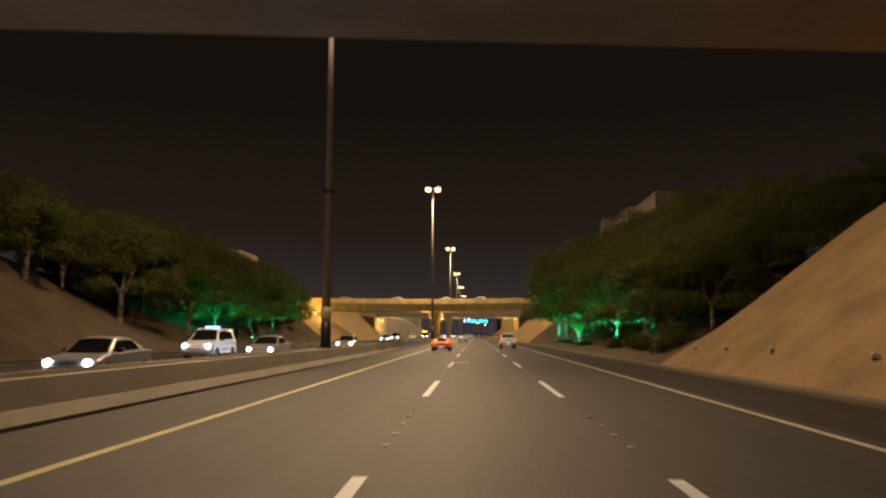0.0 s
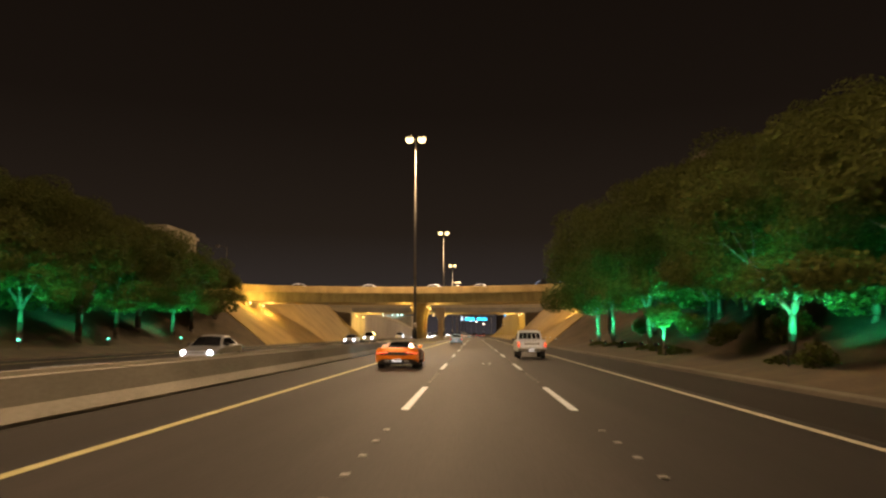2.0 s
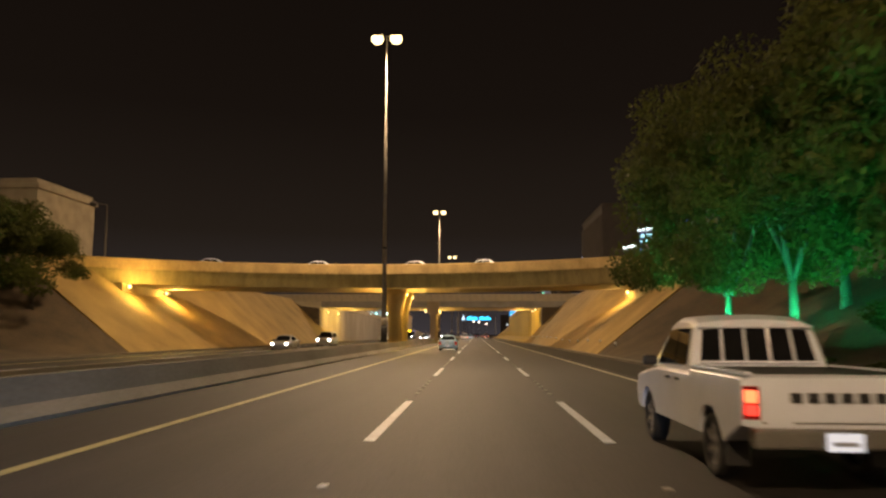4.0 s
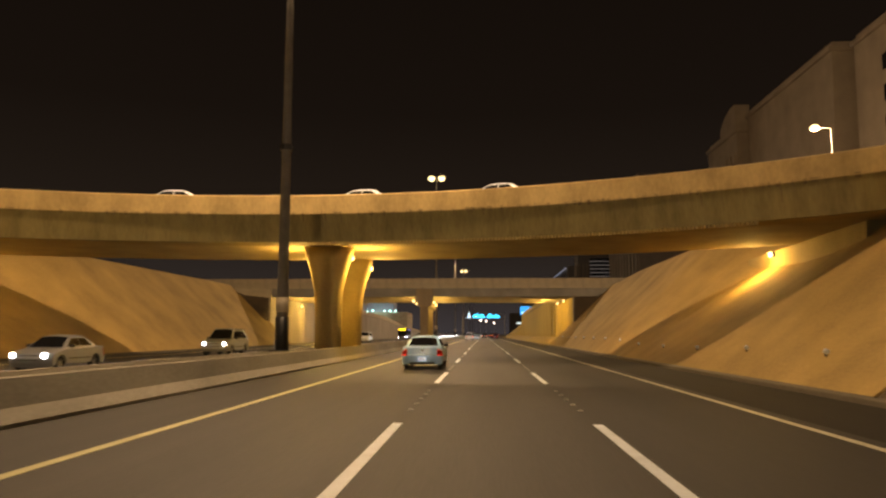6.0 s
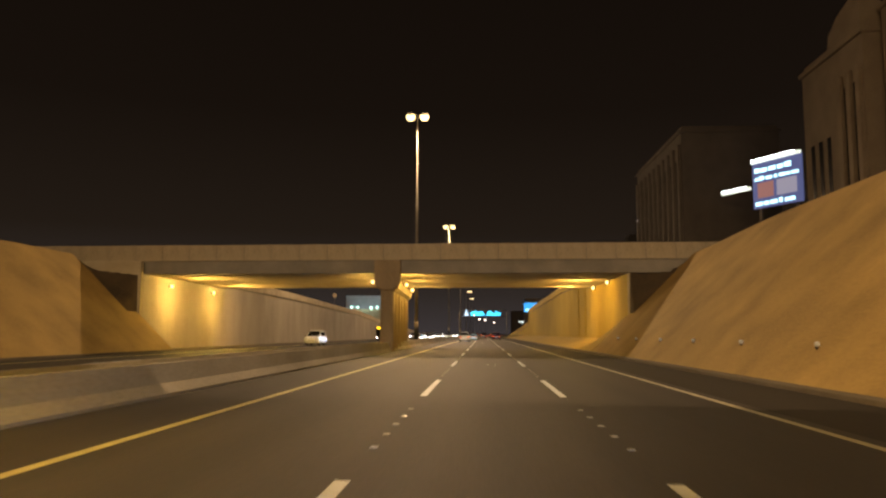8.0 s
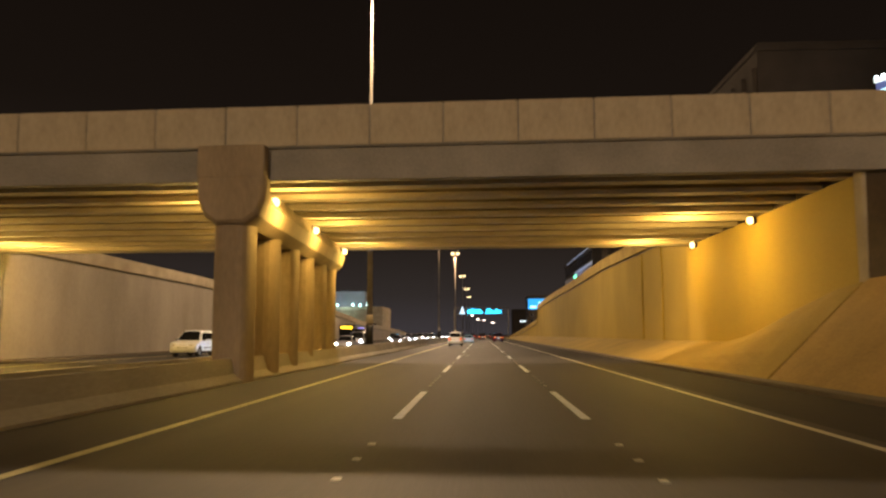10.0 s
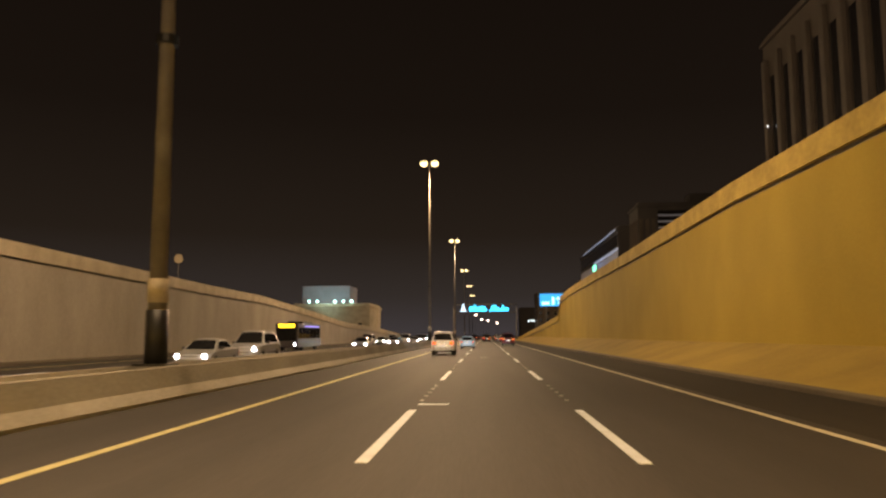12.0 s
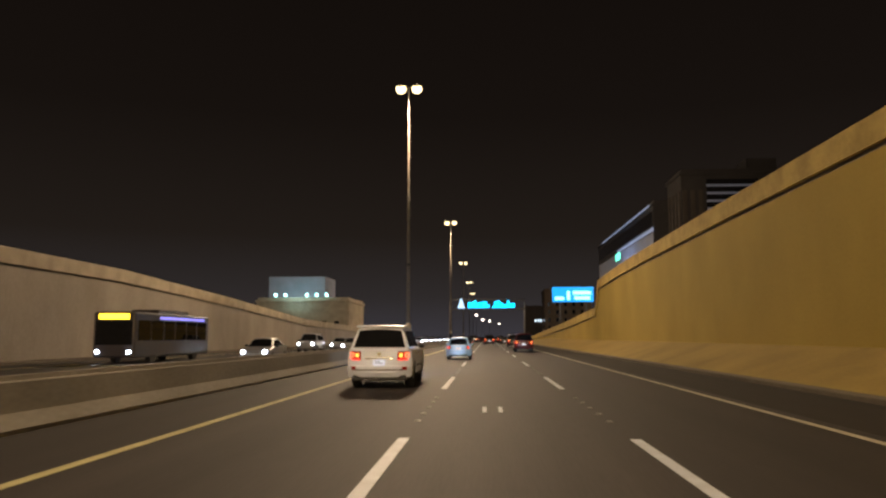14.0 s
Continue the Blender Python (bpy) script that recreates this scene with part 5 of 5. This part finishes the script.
for i, (turn, r) in enumerate(((-5.5, 41.35), (-21, 41.35), (9.0, 41.35), (19.5, 41.35))):
    a = radians(turn)
    m = Matrix.Translation(arc(r, a, 7.88)) @ pose(0, 0, 0, 0, 0, 90 - turn)
    if i == 0:
        on_deck.matrix_world = m
    else:
        copy_thing(on_deck, m)


# ---- buildings and signs above the road ----
FACADE = mat("facade_stone", (0.21, 0.172, 0.128), 0.85, second=(0.14, 0.112, 0.083), scale=0.3, fine=6)
CLADDING = mat("grey_cladding", (0.42, 0.46, 0.58), 0.6, second=(0.32, 0.36, 0.46), scale=0.4, fine=6)
FACADE_MID = mat("facade_brown", (0.075, 0.064, 0.055), 0.85, second=(0.05, 0.043, 0.037), scale=0.3, fine=6)
FACADE_DARK = mat("facade_dark", (0.045, 0.043, 0.045), 0.8, second=(0.028, 0.027, 0.029), scale=0.3, fine=6)
WINDOW_DARK = mat("window_dark", (0.015, 0.015, 0.018), 0.15, second=(0.01, 0.01, 0.012), bump=0)
BLUE_WHITE = glow("bluish_light_strip", (0.62, 0.70, 0.95), 0.28)
BAND_GLOW = glow("dim_light_band", (0.55, 0.62, 0.85), 0.032)


def building(name, label, x0, x1, y0, y1, z0, z1, material, storey=3.4, bay=3.2, lit=(), west=True):
    """A block whose south and west faces carry rows of recessed windows."""
    b = thing(name, label, "building", m=pose(x0, y0, z0))
    w, d, h = x1 - x0, y1 - y0, z1 - z0
    part("wall", boxed(0, w, 0, d, -1.5, h), material, b)
    part("cornice", boxed(-0.35, w + 0.35, -0.35, d + 0.35, h, h + 0.6, bevel=0.08), material, b)
    part("parapet", boxed(0.2, w - 0.2, 0.2, d - 0.2, h + 0.6, h + 1.3, bevel=0.05), material, b)
    pane = frame_ = None
    rows, n = int((h - 2) / storey), 0
    spots = [(0, i, j) for j in range(rows) for i in range(int((w - 1) / bay))] + ([(1, i, j) for j in range(rows) for i in range(int((d - 1) / bay))] if west else [])
    for face, i, j in spots:
        u, z = 1.2 + bay * i, 1.4 + storey * j
        at = pose(u, -0.02, z) if face == 0 else pose(-0.02, u + 1.3, z, 0, 0, -90)
        if pane is None:
            frame_ = part("window", boxed(-0.1, 1.4, -0.06, 0.04, -0.1, 1.9, bevel=0.02), material, b)
            pane = part("pane", boxed(0.02, 1.28, -0.075, 0.0, 0.02, 1.78), WINDOW_DARK, frame_)
            frame_.matrix_basis = at
        else:
            f2 = new("window", frame_.data)
            f2.parent, f2.matrix_basis = b, at
            p2 = new("pane", pane.data)
            p2.parent = f2
    return b


building("apartment_building", "sand-coloured apartment block with rows of dark windows", 43, 66, 158, 183, 8.2, 35, FACADE, bay=4.1)
# plain stone block and a gabled front beside it
block = building("stone_building", "plain stone block with a flat roof and few windows", 42.2, 60, 187, 216.5, 8.2, 36, FACADE, bay=60, west=False)
part("low_parapet", boxed(-1.2, 0.0, 1.0, 18.0, 0, 14.0, bevel=0.1), FACADE, block)
part("blue_sign", boxed(-1.35, -1.2, 17.0, 18.0, 14.2, 17.0), glow("blue_sign_light", (0.12, 0.2, 0.9), 0.9), block, "small blue lit sign")
annex = building("stone_building", "stone building with tall pilasters and a stepped gable", 40.6, 58, 217.5, 233, 8.2, 34, FACADE, bay=60, west=False)
for y in (0.4, 2.6, 4.8):
    part("pilaster", boxed(-0.45, 0.1, y, y + 0.9, 0, 22.5, bevel=0.08), FACADE, annex)
for y in (1.4, 3.6, 8.4, 10.6, 12.8):
    part("tall_window", boxed(-0.06, 0.05, y, y + 1.0, 6, 21 if y < 5 else 16.5, bevel=0.02), WINDOW_DARK, annex)
gable = bmesh.new()
slab(gable, [(-0.2, 0.0, 25.8), (-0.2, 8.0, 25.8), (-0.2, 7.4, 28.2), (-0.2, 5.2, 29.6), (-0.2, 2.4, 30.4), (-0.2, 0.0, 30.4)], [(2.2, 0.0, 25.8), (2.2, 8.0, 25.8), (2.2, 7.4, 28.2), (2.2, 5.2, 29.6), (2.2, 2.4, 30.4), (2.2, 0.0, 30.4)])
part("gable", gable, FACADE, annex, "rounded stone gable")
# dark block with columns on the side towards the road
hall = building("office_block", "tall dark stone block with columns along its front", 36.3, 54, 276, 316, 7.4, 38.5, FACADE_MID, bay=60, west=False)
for i in range(10):
    part("column", boxed(-0.55, 0.1, 0.6 + 4.2 * i, 1.7 + 4.2 * i, 0, 29.0, bevel=0.12), FACADE_MID, hall)
    if i < 9:
        part("tall_window", boxed(-0.07, 0.05, 2.2 + 4.2 * i, 4.2 + 4.2 * i, 3, 26.5, bevel=0.03), WINDOW_DARK, hall)
part("wall_lamp", boxed(-0.70, -0.55, 37.9, 38.2, 20.1, 20.4, bevel=0.04), glow("small_wall_lamp", (0.9, 0.92, 1.0), 0.9), hall, "small white lamp")
# block with bands of cool light, and a lower one with lit edges
bands = building("office_block", "dark office block with dim lit horizontal bands", 38.5, 70, 411, 422.5, 2.5, 33.5, FACADE_DARK, bay=60, west=False)
for j in range(11):
    part("light_band", boxed(5.0, 31, -0.16, 0.0, 13.2 + 1.55 * j, 13.62 + 1.55 * j, bevel=0.02), BAND_GLOW, bands, "dim bluish band")
    part("window_strip", boxed(5.0, 31, -0.06, 0.0, 13.7 + 1.55 * j, 14.7 + 1.55 * j), WINDOW_DARK, bands)
for i in range(3):
    part("column", boxed(0.2 + 1.6 * i, 1.1 + 1.6 * i, -0.3, 0.0, 0, 28, bevel=0.08), FACADE_MID, bands)
for i in range(4):
    part("column", boxed(-0.3, 0.0, 0.6 + 2.8 * i, 1.6 + 2.8 * i, 0, 28, bevel=0.08), FACADE_MID, bands)
part("roof_house", boxed(14, 20, 3, 9, 31, 35.0, bevel=0.1), FACADE_DARK, bands)
low = building("shop_building", "grey shop building with cool light strips along its edges", 35.5, 54, 423, 503, 2.5, 29.4, FACADE_DARK, bay=60, west=False)
part("light_strip", boxed(-0.45, -0.36, 2, 70, 27.1, 27.5), BLUE_WHITE, low, "bluish light strip")
part("light_strip", boxed(-0.2, -0.02, 0, 45, 21.6, 22.3), BLUE_WHITE, low, "bluish light strip")
part("window_strip", boxed(-0.06, 0.0, 1, 78, 22.8, 26.0), WINDOW_DARK, low)
part("lower_cladding", boxed(-0.12, 0.0, 0.5, 79, 5, 21.4, bevel=0.03), CLADDING, low, "pale grey cladding")
part("green_sign", boxed(-0.35, -0.13, 41, 47, 19.6, 21.4, bevel=0.03), glow("green_sign_face", (0.2, 1.0, 0.6), 2.0), low, "glowing green sign")
# added lamp without a visible fitting, brightens the cladding of the shop building
point_lamp(30.0, 452.0, 16.0, 2600, (0.80, 0.84, 1.0), 0.6)
building("apartment_building", "grey-brown block behind the blue direction sign", 25.5, 46, 600, 618, -0.1, 21.5, FACADE, bay=3.6)
corner_shop = building("shop_building", "small dark block with a lit white sign", 17.5, 25, 612, 628, -0.1, 14.5, FACADE_MID, bay=60, west=False)
for x in (4.6, 5.9, 7.0):
    part("sign_lamp", boxed(x - 0.35, x + 0.35, -0.2, -0.02, 8.5, 9.5, bevel=0.03), glow("white_panel", (0.8, 0.95, 1.0), 1.6), corner_shop, "glowing white panel")
building("villa", "pale villa above the trees", -69, -53.5, 143.5, 157.6, 8.2, 19.2, CONCRETE_LIGHT)
row_house = building("depot_building", "pale building with a row of cool lamps on its roof", -60, -36, 455, 480, 2.5, 10.5, CONCRETE_LIGHT)
for i in range(5):
    lamp = part("roof_lamp", rod(bmesh.new(), (5 + 2.6 * i + (3 if i > 1 else 0), -0.4, 9.6), (5 + 2.6 * i + (3 if i > 1 else 0), -0.4, 10.2), 0.32, 0.32, 10), glow("cool_lamp", (0.5, 1.0, 0.95), 7), row_house, "glowing cool lamp")
part("upper_floor", boxed(2, 17, 4, 18, 8, 15), CLADDING, row_house)
point_lamp(-49.0, 451.5, 12.4, 520, (0.62, 1.0, 0.95), 0.5)


def gantry_sign():
    g = thing("gantry_sign", "lit cyan lettering on a steel gantry across the road", "sign", m=pose(-0.5, 470, 0))
    for x in (-9.9, 10.6):
        part("post", rod(bmesh.new(), (x, 0.4, -0.05), (x, 0.4, 11.0), 0.22, 0.18, 10), STEEL, g)
    part("beam", boxed(-10.1, 10.8, 0.25, 0.6, 9.0, 9.4, bevel=0.03), DARK_METAL, g)
    part("beam", boxed(-10.1, 10.8, 0.25, 0.6, 11.6, 11.9, bevel=0.03), DARK_METAL, g)
    emblem = bmesh.new()
    slab(emblem, [(-7.9, 0, 9.4), (-5.7, 0, 9.4), (-6.2, 0, 10.5), (-6.6, 0, 12.0), (-7.0, 0, 12.0), (-7.4, 0, 10.5)], [(-7.9, 0.2, 9.4), (-5.7, 0.2, 9.4), (-6.2, 0.2, 10.5), (-6.6, 0.2, 12.0), (-7.0, 0.2, 12.0), (-7.4, 0.2, 10.5)])
    part("emblem", emblem, glow("pale_emblem", (0.45, 0.7, 1.0), 1.2), g, "glowing pale emblem")
    rr = random.Random(3)
    x = -4.9
    while x < 7.6:
        if abs(x - 1.2) < 0.7:
            x += 1.2
            continue
        w, h = rr.uniform(0.35, 0.9), rr.uniform(0.7, 1.9)
        part("letter_bar", boxed(x, x + w, 0, 0.18, 9.6, 9.6 + h, bevel=0.03), CYAN_GLOW, g, "glowing cyan bar")
        x += w + rr.uniform(0.05, 0.22)
    part("base_bar", boxed(-4.9, 0.6, 0.02, 0.16, 9.55, 9.9), CYAN_GLOW, g)
    part("base_bar", boxed(1.7, 7.8, 0.02, 0.16, 9.55, 9.9), CYAN_GLOW, g)


gantry_sign()


def road_sign():
    g = thing("road_sign", "large lit blue direction sign on two posts", "sign", m=pose(0, 467, 0))
    for x in (19.5, 26.5):
        part("post", rod(bmesh.new(), (x, 0.3, 0.0), (x, 0.3, 14.6), 0.2, 0.2, 10), STEEL, g)
    part("panel", boxed(17.5, 28.5, 0, 0.2, 10.9, 14.9, bevel=0.05), BLUE_GLOW, g, "glowing blue panel")
    for x0, x1, z0, z1 in ((18.2, 20.6, 11.4, 12.3), (21.4, 22.2, 11.4, 13.8), (23.0, 27.8, 12.9, 13.8), (23.4, 27.6, 11.5, 12.4)):
        part("letter_bar", boxed(x0, x1, -0.03, 0.0, z0, z1), glow("pale_blue_letters", (0.35, 0.75, 1.0), 2.2), g, "pale bar of lettering")


road_sign()


def billboard():
    g = thing("billboard", "tilted lit advertising board with rows of white bulbs", "billboard", m=pose(44.0, 262, 7.4, 0, 0, -62))
    for x in (1.0, 8.0):
        part("post", rod(bmesh.new(), (x, 0.6, -0.5), (x, 0.6, 22), 0.3, 0.25, 10), STEEL, g)
    part("panel", boxed(0, 9.5, 0, 0.4, 14.5, 22.0, bevel=0.05), glow("board_face", (0.16, 0.2, 0.5), 0.45), g, "violet lit panel")
    bars = glow("board_bars", (0.45, 0.85, 1.0), 2.4)
    rr = random.Random(9)
    for z, high in ((20.3, 0.9), (19.0, 0.6), (14.9, 0.8)):
        x = 0.5
        while x < 8.0:
            w = rr.uniform(0.5, 1.5)
            part("letter_bar", boxed(x, x + w, -0.05, 0, z, z + high * rr.uniform(0.7, 1.1)), bars, g, "glowing pale bar")
            x += w + rr.uniform(0.12, 0.5)
    part("picture", boxed(1.0, 4.2, -0.04, 0, 16.1, 18.6), glow("board_picture", (0.6, 0.3, 0.3), 0.4), g)
    part("picture", boxed(4.8, 8.6, -0.04, 0, 16.1, 18.6), glow("board_picture_pale", (0.5, 0.5, 0.7), 0.5), g)
    for x0, x1, z in ((0, 9.5, 22.4), (-6.5, -0.4, 18.3)):
        part("light_beam", boxed(x0, x1, -0.3, 0.1, z - 0.5, z), glow("board_edge", (0.8, 0.88, 0.8), 1.2), g, "pale lit edge")
        k = int((x1 - x0) / 0.8)
        for i in range(k):
            bm = bmesh.new()
            bmesh.ops.create_icosphere(bm, subdivisions=1, radius=0.22, matrix=Matrix.Translation((x0 + 0.4 + 0.8 * i, -0.35, z)))
            part("bulb", bm, WHITE_GLOW, g)


billboard()


def side_lamp(x, y, z, h, watts):
    p = thing("street_lamp", "slim street lamp with one amber head on the upper road" if watts else "slim unlit street lamp among the trees", "street lamp", m=pose(x, y, z))
    part("pole", rod(bmesh.new(), (0, 0, 0), (0, 0, h), 0.11, 0.07, 10), POLE_PAINT, p)
    part("arm", rod(bmesh.new(), (0, 0, h), (-1.3, 0, h + 0.15), 0.05, 0.04, 8), POLE_PAINT, p)
    bm = bmesh.new()
    bmesh.ops.create_uvsphere(bm, u_segments=12, v_segments=8, radius=0.42, matrix=Matrix.Translation((-1.5, 0, h + 0.1)) @ Matrix.Diagonal((1, 1, 0.7, 1)))
    part("lens", bm, LAMP_GLOW if watts else STEEL, p, "glowing amber lens" if watts else "unlit lamp head", smooth=True)
    if watts:
        point_lamp(x - 1.5, y - 0.1, z + h - 0.5, watts, SODIUM, 0.2)


side_lamp(32.2, 166.0, 8.3, 12.4, 5000)
side_lamp(-39.6, 133.2, 8.3, 7.0, 0)

# small marks on the road
for x, y in ((-1.4, 235.4), (-1.2, 17.3)):
    m = part("joint_mark", boxed(x - 0.35, x + 0.35, y - 0.12, y + 0.12, 0.0, 0.006), PAINT_WHITE, road)
for x, y, half in ((0.34, 53.9, 0.4), (-0.36, 274.7, 0.6), (0.2, 175.0, 0.12)):
    for s in (-0.17, 0.17):
        part("tick_mark", boxed(x + s - 0.045, x + s + 0.045, y - half, y + half, 0.0, 0.006), PAINT_WHITE, road)

# street lamps far ahead, past the end of the straight
def far_lamp(x, y, h):
    p = thing("street_lamp", "distant street lamp with one pale head", "street lamp", "distant street lamps", m=pose(x, y, -0.06))
    part("pole", rod(bmesh.new(), (0, 0, 0), (0, 0, h), 0.14, 0.09, 8), STEEL, p)
    bm = bmesh.new()
    bmesh.ops.create_uvsphere(bm, u_segments=10, v_segments=6, radius=1.0, matrix=Matrix.Translation((0, -0.3, h)) @ Matrix.Diagonal((1, 1, 0.7, 1)))
    part("lens", bm, PALE_LAMP, p, "glowing pale lens", smooth=True)


PALE_LAMP = glow("pale_lamp", (1.0, 0.78, 0.62), 8)
for x, y, h in ((-8.6, 908, 19.8), (-3.6, 958, 17), (2.8, 1008, 17), (13.4, 1078, 15.5)):
    far_lamp(x, y, h)
